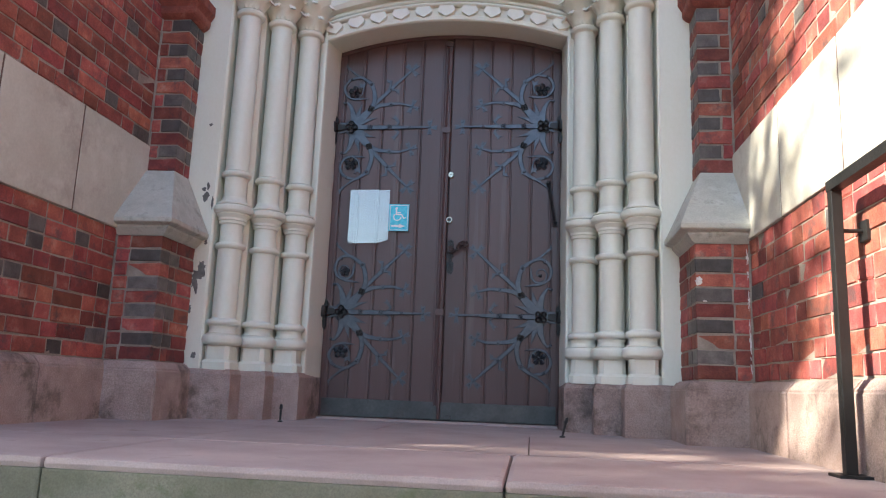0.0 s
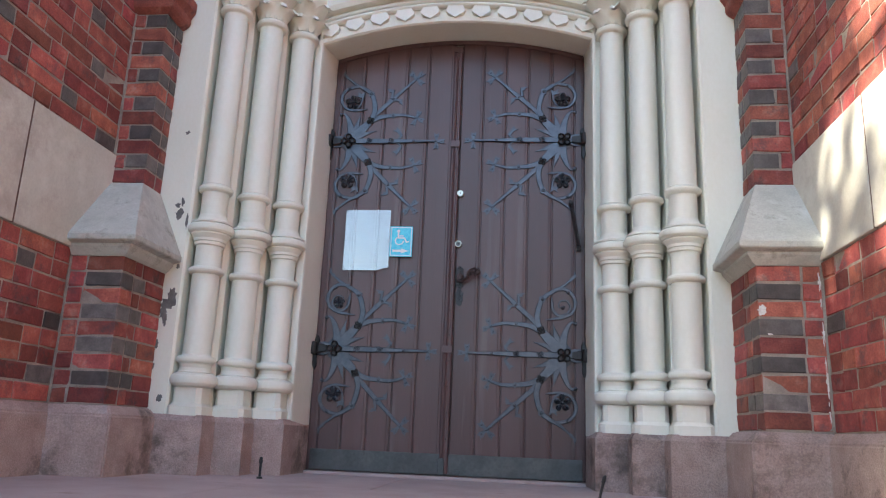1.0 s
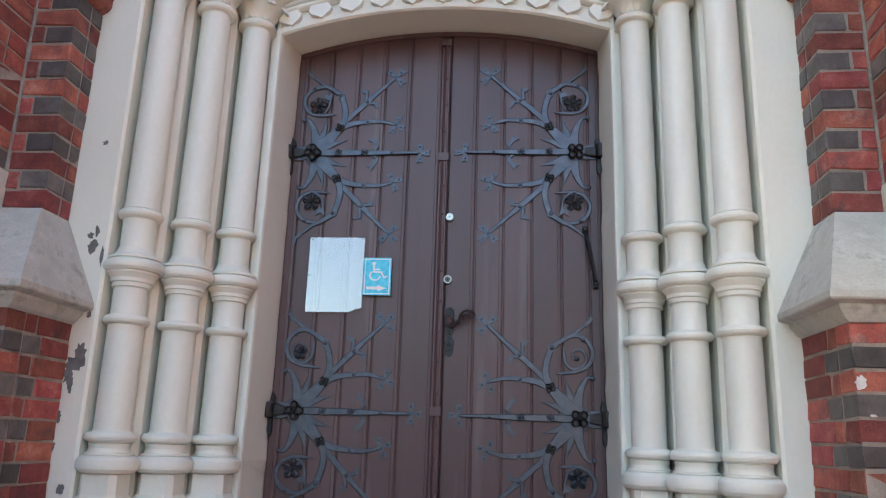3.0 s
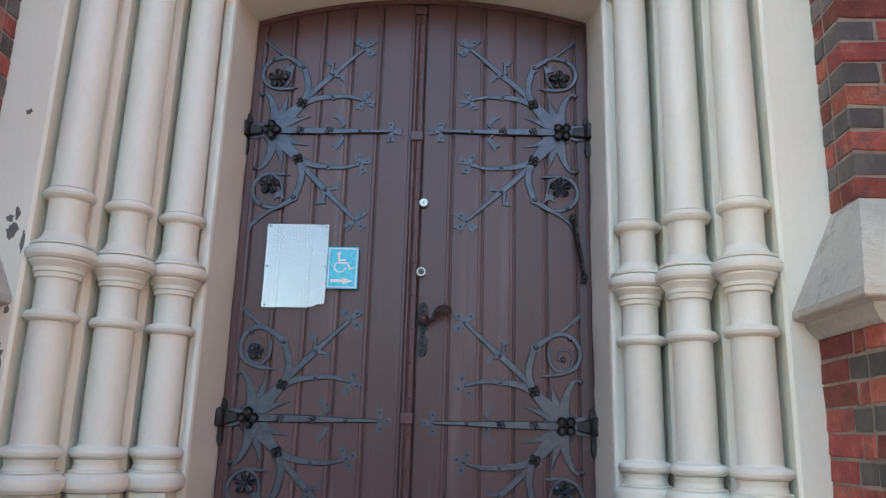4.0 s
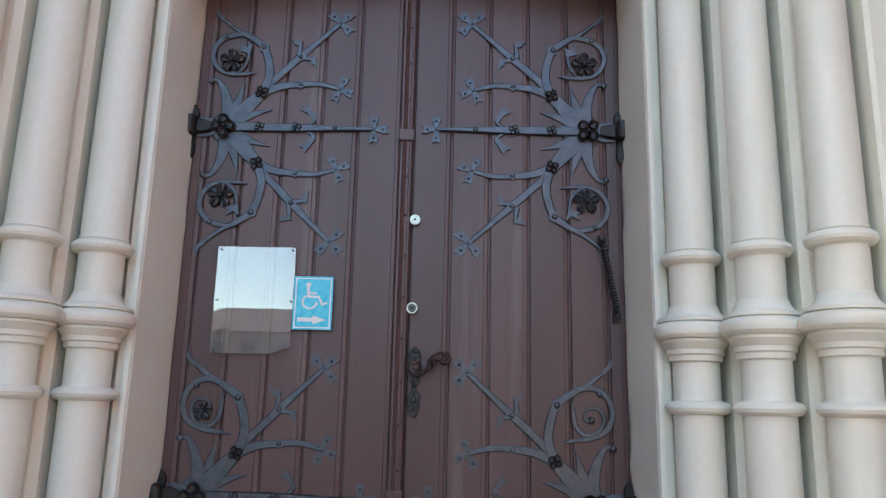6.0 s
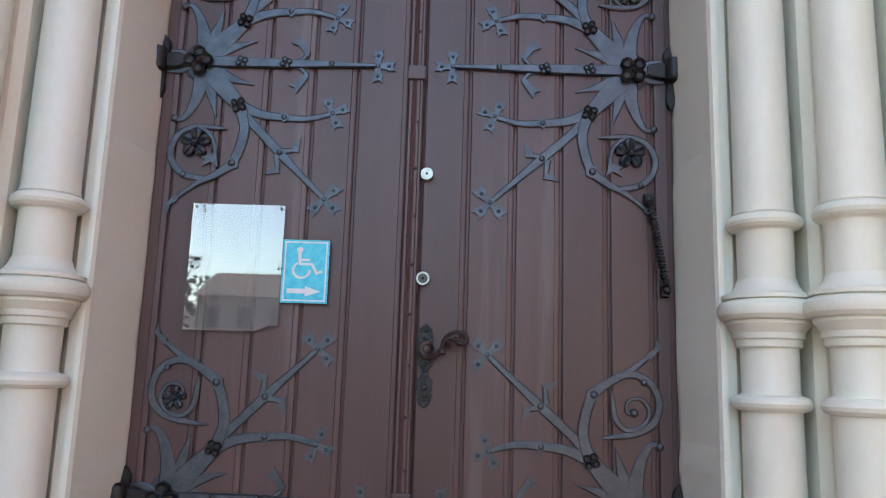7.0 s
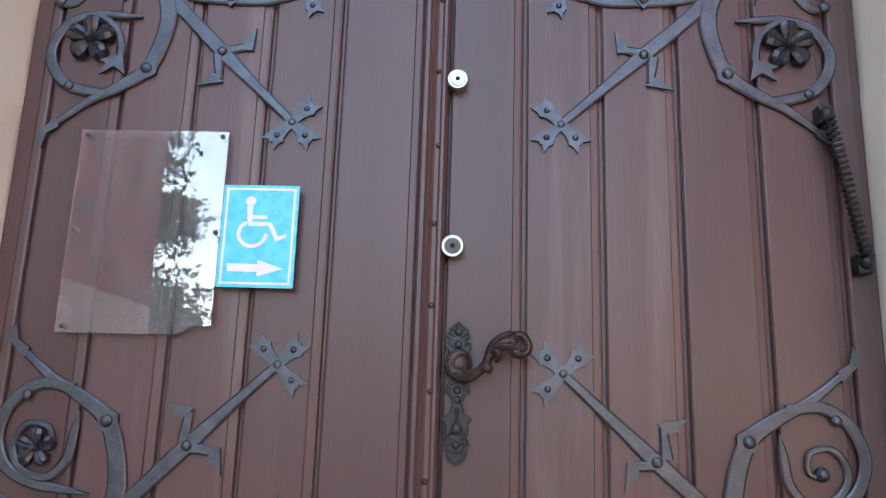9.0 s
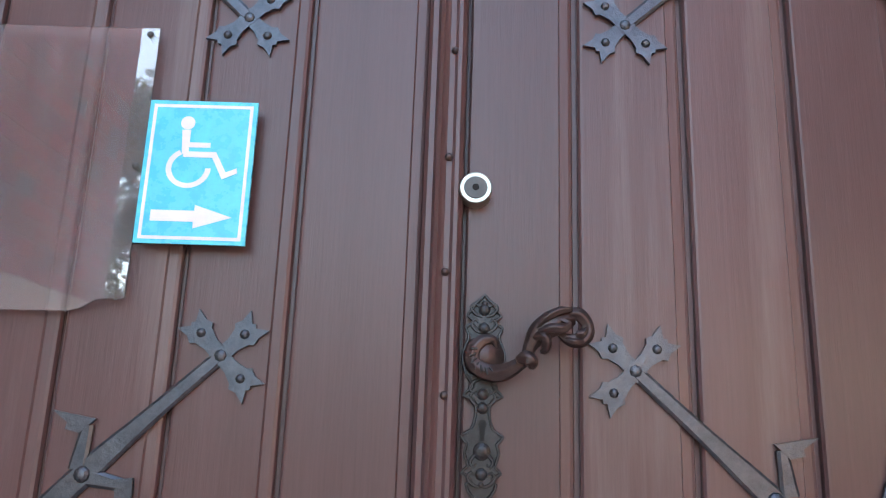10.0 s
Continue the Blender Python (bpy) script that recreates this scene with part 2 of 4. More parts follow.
def smooth_line(pts, steps=5):
    """A Catmull-Rom line through the points; each point may carry a width."""
    if len(pts) < 3:
        return pts
    out = []
    q = [pts[0]] + list(pts) + [pts[-1]]
    for a, b, c, d in zip(q, q[1:], q[2:], q[3:]):
        for i in range(steps):
            t = i / steps
            out.append(tuple(0.5 * (2 * b[k] + (c[k] - a[k]) * t + (2 * a[k] - 5 * b[k] + 4 * c[k] - d[k]) * t * t + (3 * b[k] - a[k] - 3 * c[k] + d[k]) * t ** 3) for k in range(len(b))))
    out.append(tuple(pts[-1]))
    return out


def ribbon(bm, pts, thick, place, base=0.0, steps=5):
    """A flat forged bar along points (u, v, width), with chamfered edges. place maps (u, v, depth) to the world."""
    line = smooth_line(pts, steps)
    rings = []
    for i, (u, v, w) in enumerate(line):
        a, b = line[max(i - 1, 0)], line[min(i + 1, len(line) - 1)]
        du, dv = b[0] - a[0], b[1] - a[1]
        d = math.hypot(du, dv) or 1.0
        nu, nv = -dv / d, du / d
        h = max(w, 0.002) / 2
        k = max(h - 0.0035, h * 0.5)
        rings.append([place(u + nu * h, v + nv * h, base), place(u + nu * h, v + nv * h, base + thick * 0.55), place(u + nu * k, v + nv * k, base + thick), place(u - nu * k, v - nv * k, base + thick), place(u - nu * h, v - nv * h, base + thick * 0.55), place(u - nu * h, v - nv * h, base)])
    return loft(bm, rings)


def plate(bm, pts, thick, place, base=0.0):
    """A flat plate of any outline (u, v)."""
    return loft(bm, [[place(u, v, base) for u, v in pts], [place(u, v, base + thick) for u, v in pts]])


def dome(bm, c, r, h, place, base=0.0, n=10):
    rings = []
    for a in (0.0, 0.5, 1.0, 1.35):
        rr, d = r * math.cos(a), base + h * math.sin(a)
        rings.append([place(c[0] + rr * math.cos(2 * math.pi * i / n), c[1] + rr * math.sin(2 * math.pi * i / n), d) for i in range(n)])
    return loft(bm, rings)


def rosette(bm, c, r, place, base=0.0, petals=4, turn=0.0):
    """A forged flower with cupped petals and a round boss."""
    for p in range(petals):
        a = turn + 2 * math.pi * p / petals
        pc = (c[0] + 0.58 * r * math.cos(a), c[1] + 0.58 * r * math.sin(a))
        n = 9
        rings = []
        for rr, d in ((0.44, 0.0), (0.46, 0.28), (0.40, 0.40), (0.2, 0.22)):
            rings.append([place(pc[0] + rr * r * math.cos(2 * math.pi * i / n), pc[1] + rr * r * math.sin(2 * math.pi * i / n), base + d * r) for i in range(n)])
        loft(bm, rings)
    dome(bm, c, 0.27 * r, 0.5 * r, place, base)
    return bm


def leafy_flower(bm, c, r, place, base=0.0, petals=5, turn=0.0):
    """A forged flower of pointed, ridged petals round a boss."""
    for p in range(petals):
        a = turn + 2 * math.pi * p / petals
        ca, sa = math.cos(a), math.sin(a)
        rings = []
        for t, w, d in ((0.14, 0.12, 0.14), (0.38, 0.27, 0.30), (0.64, 0.36, 0.42), (0.86, 0.30, 0.36), (1.00, 0.10, 0.14)):
            ring = []
            for q, e in ((-1, 0.0), (-0.9, 0.72), (-0.35, 1.0), (0, 0.66), (0.35, 1.0), (0.9, 0.72), (1, 0.0)):
                u, v = t * r, q * w * r
                ring.append(place(c[0] + u * ca - v * sa, c[1] + u * sa + v * ca, base + d * e * r))
            rings.append(ring)
        loft(bm, rings)
    dome(bm, c, 0.24 * r, 0.55 * r, place, base)
    return bm


# ---- large structure ----
DOOR_R, DOOR_CZ = 2.595, 0.165          # the door's segmental head: radius and height of its centre
WALL_X = 1.73                            # the porch's brick side walls
BAND = {-1: (1.055, 1.620), 1: (1.038, 1.568)}   # foot and head of the stone band on either wall
WALL_END = {-1: -2.84, 1: -3.02}          # front ends of the side walls
LAND_Y = -3.02                           # front edge of the landing
STEP_H, STEP_D, STEPS = 0.165, 0.37, 5
GROUND_Z = -STEP_H * STEPS


def head_z(x, extra=0.0):
    r = DOOR_R + extra
    return DOOR_CZ + math.sqrt(max(r * r - x * x, 0))


bm = bmesh.new()
g = 700
vs = [bm.verts.new((x, y, GROUND_Z)) for x, y in ((-g, -g), (g, -g), (g, g), (-g, g))]
bm.faces.new(vs)
solid("ground", bm, GROUNDMAT, "flat grey paved ground before the church", "ground", kind="structure")

for sx, nm in ((-1, "wall_left"), (1, "wall_right")):
    w = thing(nm, (sx * WALL_X, -1.9, 0), "red brick porch side wall with pale stone band", "wall", kind="structure")
    part("mortar_core", block(sx * (WALL_X + 0.005), sx * (WALL_X + 0.55), WALL_END[sx] + 0.01, -0.5, GROUND_Z, 2.745), MORTAR, w)
    # height added out of view: left blocks the sun, right bounces warmth and hides sky
    part("upper_brickwork", block(sx * WALL_X, sx * (WALL_X + 0.55), WALL_END[sx] + 0.01, -0.5, 2.748, 6.5 if sx < 0 else 4.3), BRICK, w)
    if sx > 0:
        # unseen extension, added so its sunlit brick bounces warm light onto the left columns
        part("outer_brickwork", block(WALL_X, WALL_X + 0.55, -4.6, LAND_Y + 0.008, GROUND_Z, BAND[sx][0] - 0.003), BRICK, w)
        part("outer_upper_brickwork", block(WALL_X, WALL_X + 0.55, -4.6, LAND_Y + 0.008, BAND[sx][1] + 0.003, 4.3), BRICK, w)
        part("outer_band", block(WALL_X - 0.01, WALL_X + 0.55, -4.6, LAND_Y + 0.008, *BAND[sx]), BANDSTONE, w)
    for z0, z1 in ((GROUND_Z, 0.30),):
        ys = [-1.10, -1.72, -2.38, WALL_END[sx]]
        for a, b in zip(ys, ys[1:]):
            bmx = bmesh.new()
            xi, xo = sx * (WALL_X - 0.045), sx * (WALL_X + 0.3)
            a2, b2 = a - 0.003, b + 0.003
            loft(bmx, [[(xo, a2, z0), (xi, a2, z0), (xi, b2, z0), (xo, b2, z0)], [(xo, a2, z1 - 0.03), (xi, a2, z1 - 0.03), (xi, b2, z1 - 0.03), (xo, b2, z1 - 0.03)], [(xo, a2, z1 + 0.015), (xi + sx * 0.04, a2, z1 + 0.015), (xi + sx * 0.04, b2, z1 + 0.015), (xo, b2, z1 + 0.015)]])
            bmesh.ops.bevel(bmx, geom=bmx.edges[:], offset=0.008, segments=2, affect="EDGES")
            part("plinth_block", bmx, GRANITE, w, "red granite plinth block")
    joints = [-0.76, -1.655, -2.335, WALL_END[sx]] if sx > 0 else [-0.76, -1.57, -2.19, WALL_END[sx]]
    for a, b in zip(joints, joints[1:]):
        part("band_slab", block(sx * (WALL_X - 0.012), sx * (WALL_X + 0.1), a - 0.006, b + 0.006, *BAND[sx], 0.006), BANDSTONE, w, "pale smooth stone band slab")
    for y in joints[1:-1]:
        part("joint", block(sx * (WALL_X - 0.008), sx * (WALL_X + 0.05), y - 0.007, y + 0.007, BAND[sx][0] + 0.002, BAND[sx][1] - 0.002), JOINTMAT, w)
    MATS[nm] = w

# church front beyond and above the porch
for sx, nm in ((-1, "wall_front_left"), (1, "wall_front_right")):
    solid(nm, block(sx * (WALL_X + 0.55), sx * 9.0, -0.9, -0.3, GROUND_Z, 11.0), BRICK, "red brick church front", "wall", kind="structure")
solid("wall_above", block(-WALL_X - 0.55, WALL_X + 0.55, -0.25, 0.35, 4.6, 11.0), BRICK, "red brick church front above the portal", "wall", kind="structure")
solid("wall_behind_door", block(-1.7, 1.7, 0.6, 0.8, GROUND_Z, 4.6), MORTAR, "plain dark wall closing the portal", "wall", kind="structure")

# splayed plaster reveals of the portal
REVEAL = [(0.805, 0.6), (0.805, -0.005), (0.830, -0.262), (0.836, -0.275), (0.852, -0.275), (0.854, -0.262), (0.880, -0.262), (0.912, -0.232), (1.030, -0.232), (1.038, -0.352), (1.062, -0.370), (1.186, -0.392), (1.194, -0.512), (1.218, -0.530), (1.348, -0.556), (1.352, -0.690), (1.364, -0.700), (WALL_X, -0.700), (WALL_X, 0.6)]
for sx, nm in ((-1, "portal_reveal_left"), (1, "portal_reveal_right")):
    w = thing(nm, (sx * 1.1, -0.4, 0), "cream painted plaster portal reveal, stepped behind columns", "wall", kind="structure")
    chip = random.Random(21 + sx)
    rings = []
    for k in range(60):
        z = 0.27 + 4.33 * k / 59
        j = chip.choice((0, 0, 0.002, 0.004, -0.002, 0.007)) if 0 < k < 36 else 0
        rings.append([(sx * (x + (j if i == 1 else 0)), y, z) for i, (x, y) in enumerate(REVEAL)])
    part("plaster", loft(bmesh.new(), rings), PLASTER, w)
    MATS[nm] = w
    STEPSP = [(0.805, 0.6), (0.805, -0.02), (0.822, -0.414), (0.985, -0.420), (0.985, -0.574), (1.138, -0.580), (1.140, -0.736), (1.395, -0.745), (1.46, -0.745), (1.46, 0.6)]
    rings = []
    for z, grow in ((-0.02, 0.0), (0.262, 0.0), (0.292, 0.018)):
        rings.append([(sx * (x + (grow if x > 0.78 else 0)), y + (grow if y < 0 else 0), z) for x, y in STEPSP])
    part("granite_base", loft(bmesh.new(), rings), GRANITE, w, "stepped red granite base under the columns")
    # pier plinth
    bmx = loft(bmesh.new(), [[(sx * x, y, z) for x, y in ((WALL_X, -0.72), (xi, -0.72), (xi, yf), (WALL_X, yf))] for z, xi, yf in ((-0.02, 1.386, -1.165), (0.270, 1.386, -1.165), (0.315, 1.43, -1.118))])
    bmesh.ops.bevel(bmx, geom=bmx.edges[:], offset=0.008, segments=2, affect="EDGES")
    part("pier_plinth", bmx, GRANITE, w, "rough red granite pier plinth")
    part("pier_core", block(sx * 1.459, sx * WALL_X, -1.112, -0.68, 0.3, 1.04), MORTAR, w)
    part("upper_pier_core", block(sx * 1.544, sx * WALL_X, -0.888, -0.68, 1.37, 4.6), MORTAR, w)
    part("corner_mortar", block(sx * (WALL_X - 0.009), sx * (WALL_X + 0.0015), -1.1205, -1.09, 0.32, 1.02), MORTAR, w)
    part("corner_mortar", block(sx * (WALL_X - 0.009), sx * (WALL_X + 0.0015), -0.8965, -0.87, 1.47, 2.75), MORTAR, w)
    # sloping weathered cap
    levels = [(1.455, -1.118, 1.018), (1.440, -1.128, 1.030), (1.416, -1.150, 1.060), (1.414, -1.152, 1.072), (1.378, -1.186, 1.082), (1.374, -1.190, 1.088), (1.374, -1.190, 1.110), (1.380, -1.184, 1.120), (1.540, -0.900, 1.462)]
    bmx = loft(bmesh.new(), [[(sx * x, y, z) for x, y in ((WALL_X, -0.702), (xi, -0.702), (xi, yf), (WALL_X, yf))] for xi, yf, z in levels])
    part("sloping_cap", bmx, CAPSTONE, w, "weathered grey-green sandstone sloping cap")

# segmental arch over the door
arch = thing("door_arch", (0, -0.1, 2.6), "cream plaster arch with carved moulding over door", "arch", kind="structure")


def arc_sweep(profile, half, steps=36, closed=True):
    """Sweeps points (rise above the door's head, y) along the segmental arch."""
    bmx = bmesh.new()
    rings = []
    for i in range(steps + 1):
        a = (-1 + 2 * i / steps) * math.asin(half / DOOR_R)
        rings.append([((DOOR_R + dr) * math.sin(a), y, DOOR_CZ + (DOOR_R + dr) * math.cos(a)) for dr, y in profile])
    return loft(bmx, rings)


part("soffit_order", arc_sweep([(0.0, 0.3), (0.0, 0.0), (-0.023, -0.262), (-0.015, -0.275), (0.009, -0.278), (0.019, -0.262), (0.75, -0.262), (0.75, 0.3)], 0.93), PLASTER, arch, smooth=30)
part("roll_moulding", arc_sweep([(0.092 + 0.016 * math.cos(a), -0.262 + 0.03 * math.sin(a) - 0.012) for a in [i * math.pi / 5 for i in range(10)]], 0.95), PLASTER, arch, smooth=60)
part("upper_moulding", arc_sweep([(0.127 + 0.012 * math.cos(a), -0.27 + 0.026 * math.sin(a)) for a in [i * math.pi / 5 for i in range(10)]], 0.95), PLASTER, arch, smooth=60)
part("upper_band", arc_sweep([(0.160, -0.26), (0.160, -0.315), (0.188, -0.33), (0.288, -0.33), (0.318, -0.345), (0.348, -0.26)], 0.97), PLASTER, arch)
n_sh = 13
for i in range(n_sh):
    a = (i - (n_sh - 1) / 2) * 0.0605
    place = lambda u, v, d, a=a: ((DOOR_R + 0.010 + v) * math.sin(a) + u * math.cos(a), -0.262 - d, DOOR_CZ + (DOOR_R + 0.010 + v) * math.cos(a) - u * math.sin(a))
    bmx = plate(bmesh.new(), [(-0.046, 0.070), (-0.060, 0.040), (-0.052, 0.022), (0.0, -0.010), (0.052, 0.022), (0.060, 0.040), (0.046, 0.070)], 0.032, place)
    part("carved_shield", bmx, PLASTER, arch)
part("tympanum", block(-1.36, 1.36, -0.24, 0.35, 3.25, 4.6), PLASTER, arch)


# ---- columns ----
COL_R = 0.073
COLUMNS = [(0.943, -0.319), (1.097, -0.472), (1.258, -0.632)]


def column(sx, cx, cy):
    x = sx * cx
    c = thing("column", (x, cy, 0.29), "slender cream painted column with ring mouldings", "column", "portal columns")
    # foot block with sloping offset
    bmx = loft(bmesh.new(), [[(x + a * h, cy + b * h, z) for a, b in ((-1, -1), (1, -1), (1, 1), (-1, 1))] for z, h in ((0.288, 0.092), (0.335, 0.092), (0.352, 0.076), (0.43, 0.076))])
    bmesh.ops.bevel(bmx, geom=[e for e in bmx.edges if abs(e.verts[0].co.z - e.verts[1].co.z) > 0.01], offset=0.022, segments=1, affect="EDGES")
    part("foot_block", bmx, PLASTER, c)
    base = [(0.09, 0.43), (0.098, 0.432)] + torus_profile(0.092, 0.468, 0.07, 0.03) + [(0.096, 0.504), (0.096, 0.510), (0.084, 0.513), (0.079, 0.53), (0.083, 0.548), (0.088, 0.550)] + torus_profile(0.082, 0.573, 0.04, 0.021) + [(0.076, 0.596), (COL_R, 0.602)]
    part("base_moulding", turned(bmesh.new(), base, x, cy), PLASTER, c, smooth=27)
    shaft = [(COL_R, 0.60), (COL_R, 1.022)] + torus_profile(COL_R, 1.048, 0.04, 0.024) + [(COL_R - 0.003, 1.074), (COL_R - 0.003, 1.195)]
    part("lower_shaft", turned(bmesh.new(), shaft, x, cy), PLASTER, c, smooth=27)
    band = [(COL_R + 0.001, 1.184), (0.080, 1.188), (0.080, 1.204), (0.087, 1.208), (0.087, 1.222), (0.097, 1.236), (0.104, 1.244), (0.104, 1.251)] + torus_profile(0.102, 1.278, 0.052, 0.023) + [(0.103, 1.305), (0.111, 1.307), (0.111, 1.317), (0.097, 1.320), (0.087, 1.328), (0.078, 1.342), (COL_R, 1.358)]
    part("shaft_ring", turned(bmesh.new(), band, x, cy), PLASTER, c, smooth=27)
    upper = [(COL_R - 0.003, 1.350), (COL_R - 0.003, 1.484)] + torus_profile(COL_R, 1.508, 0.04, 0.022) + [(COL_R + 0.004, 1.532), (COL_R, 1.548), (COL_R - 0.004, 2.578)] + torus_profile(COL_R, 2.604, 0.042, 0.022) + [(COL_R - 0.006, 2.628)]
    part("upper_shaft", turned(bmesh.new(), upper, x, cy), PLASTER, c, smooth=27)
    cap = part("capital", turned(bmesh.new(), [(0.066, 2.623), (0.072, 2.668), (0.088, 2.738), (0.112, 2.80), (0.128, 2.83), (0.134, 2.84), (0.134, 2.94), (0.11, 2.945)], x, cy), PLASTER, c, "carved foliage capital", smooth=50)
    for row, (z0, rise, out, count, off) in enumerate(((2.630, 0.085, 0.055, 8, 0.0), (2.683, 0.12, 0.075, 8, 0.5))):
        for k in range(count):
            a = 2 * math.pi * (k + off) / count
            bl = bmesh.new()
            rings = []
            for t in (0.0, 0.35, 0.65, 0.85, 1.0, 1.08):
                z = z0 + rise * min(t, 1.0) - (0.03 if t > 1.0 else 0)
                rad = 0.068 + out * t ** 2 + (0.012 if t > 1.0 else 0) + (0.012 if row else 0) * t
                half = 0.034 * (0.6 + 0.9 * math.sin(min(t, 1.0) * 2.6)) * (0.6 if t > 0.95 else 1)
                ring = []
                for u, d in ((-1, 0.0), (-0.5, 0.012), (0, 0.005), (0.5, 0.012), (1, 0.0), (0, -0.012)):
                    rr = rad + d
                    ring.append((x + rr * math.cos(a) - u * half * math.sin(a), cy + rr * math.sin(a) + u * half * math.cos(a), z))
                rings.append(ring)
            loft(bl, rings)
            part("carved_leaf", bl, PLASTER, cap, smooth=60)
    return c


for sx in (-1, 1):
    for cx, cy in COLUMNS:
        column(sx, cx, cy)

# ---- door ----
door = thing("double_door", (0, 0, 0.02), "brown painted arched plank double door, closed", "door")
PLANKS_R = [0.029, 0.173, 0.317, 0.460, 0.607, 0.745, 0.808]
PLANKS_L = [-0.020, -0.183, -0.322, -0.465, -0.610, -0.750, -0.808]
for planks, leaf_name in ((PLANKS_L, "left"), (PLANKS_R, "right")):
    leaf = new("door_leaf")
    attach(leaf, door, Matrix.Translation((planks[3], 0.02, 0.02)))
    for a, b in zip(planks, planks[1:]):
        lo, hi = min(a, b), max(a, b)
        gap = 0.0035
        bmx = bmesh.new()
        rows = []
        for x, y in ((lo + gap, 0.014), (lo + gap, 0.004), (lo + gap + 0.003, 0.0005), (lo + gap + 0.006, 0.0), (hi - gap - 0.019, 0.0), (hi - gap - 0.017, 0.0028), (hi - gap - 0.006, 0.0036), (hi - gap - 0.002, 0.0052), (hi - gap, 0.009), (hi - gap, 0.014)):
            rows.append([(x, y, 0.02), (x, y, head_z(x) + 0.01), (x, 0.05, head_z(x) + 0.01), (x, 0.05, 0.02)])
        loft(bmx, rows)
        part("plank", bmx, WOOD, leaf)
    back = bmesh.new()
    lo, hi = min(planks[0], planks[-1]), max(planks[0], planks[-1])
    loft(back, [[(x, 0.013, 0.02), (x, 0.013, head_z(x) + 0.012), (x, 0.06, head_z(x) + 0.012), (x, 0.06, 0.02)] for x in np.linspace(lo, hi, 8).tolist()])
    part("backing_board", back, WOOD, leaf)
    k0, k1 = (-0.786, -0.022) if planks is PLANKS_L else (0.004, 0.786)
    part("kick_plate", block(k0, k1, -0.008, 0.001, 0.022, 0.138, 0.003), KICK, leaf, "dull grey metal kick plate")
part("door_head_trim", arc_sweep([(-0.028, -0.012), (-0.006, -0.014), (-0.002, 0.01), (-0.03, 0.012)], 0.80), WOOD, door)
astragal = part("astragal", loft(bmesh.new(), [[(x, y, z) for x, y in ((-0.024, 0.02), (-0.024, -0.006), (-0.019, -0.013), (-0.012, -0.013), (-0.008, -0.020), (-0.003, -0.024), (0.001, -0.019), (0.005, -0.016), (0.012, -0.016), (0.016, -0.020), (0.021, -0.020), (0.025, -0.014), (0.028, -0.006), (0.028, 0.02))] for z in (0.03, 2.70)]), WOOD, door, "moulded meeting strip")
flat_place = lambda u, v, d: (u, -d, v)
for k in range(17):
    part("rivet", dome(bmesh.new(), (0.009 + 0.003 * math.sin(k * 2.3), 0.22 + k * 0.15), 0.0055, 0.004, flat_place, 0.0175), BRONZE, astragal)
part("strip_top_block", block(-0.024, 0.030, -0.028, -0.0, 2.665, 2.705, 0.003), WOOD, door)
for zz in (2.03, 0.735):
    part("strip_plate", block(-0.026, 0.030, -0.026, -0.01, zz - 0.022, zz + 0.022, 0.003), WOOD, door)
part("latch_block", block(-0.030, 0.006, -0.03, -0.004, 0.022, 0.115, 0.004), KICK, door, "small grey metal floor bolt case")
part("bolt_knob", block(0.06, 0.10, -0.022, -0.004, 0.028, 0.052, 0.004), KICK, door)
solid("threshold", block(-0.80, 0.80, -0.06, 0.35, -0.01, 0.016, 0.004), PAVING, "worn granite door threshold", "threshold", kind="structure")


# ---- strap hinges with scrollwork ----
def finial(bm, c, ang, size, place, base, thick, arms=(0, 1, 2, 3)):
    """A four-armed cross with fishtail ends."""
    for k in arms:
        a = ang + k * math.pi / 2
        ca, sa = math.cos(a), math.sin(a)
        pts = [(-0.2, -0.17), (0.35, -0.17), (0.60, -0.24), (0.68, -0.33), (0.84, -0.27), (1.12, -0.31), (0.95, -0.07), (1.0, 0.0), (0.95, 0.07), (1.12, 0.31), (0.84, 0.27), (0.68, 0.33), (0.60, 0.24), (0.35, 0.17), (-0.2, 0.17)]
        plate(bm, [(c[0] + size * (p * ca - q * sa), c[1] + size * (p * sa + q * ca)) for p, q in pts], thick, place, base + 0.0002 * k)
    return bm


def cross_piece(parent, c, ang, size, place, thick):
    part("end_cross", finial(bmesh.new(), c, ang, size, place, 0.001, thick, (0, 1, 3)), IRON, parent)
    for k in (0, 1, 3):
        a = ang + k * math.pi / 2
        part("rivet", dome(bmesh.new(), (c[0] + 0.68 * size * math.cos(a), c[1] + 0.68 * size * math.sin(a)), 0.0062, 0.005, place, thick + 0.001, 8), IRON, parent)
    part("rivet", dome(bmesh.new(), c, 0.008, 0.004, place, thick + 0.001, 8), IRON, parent)


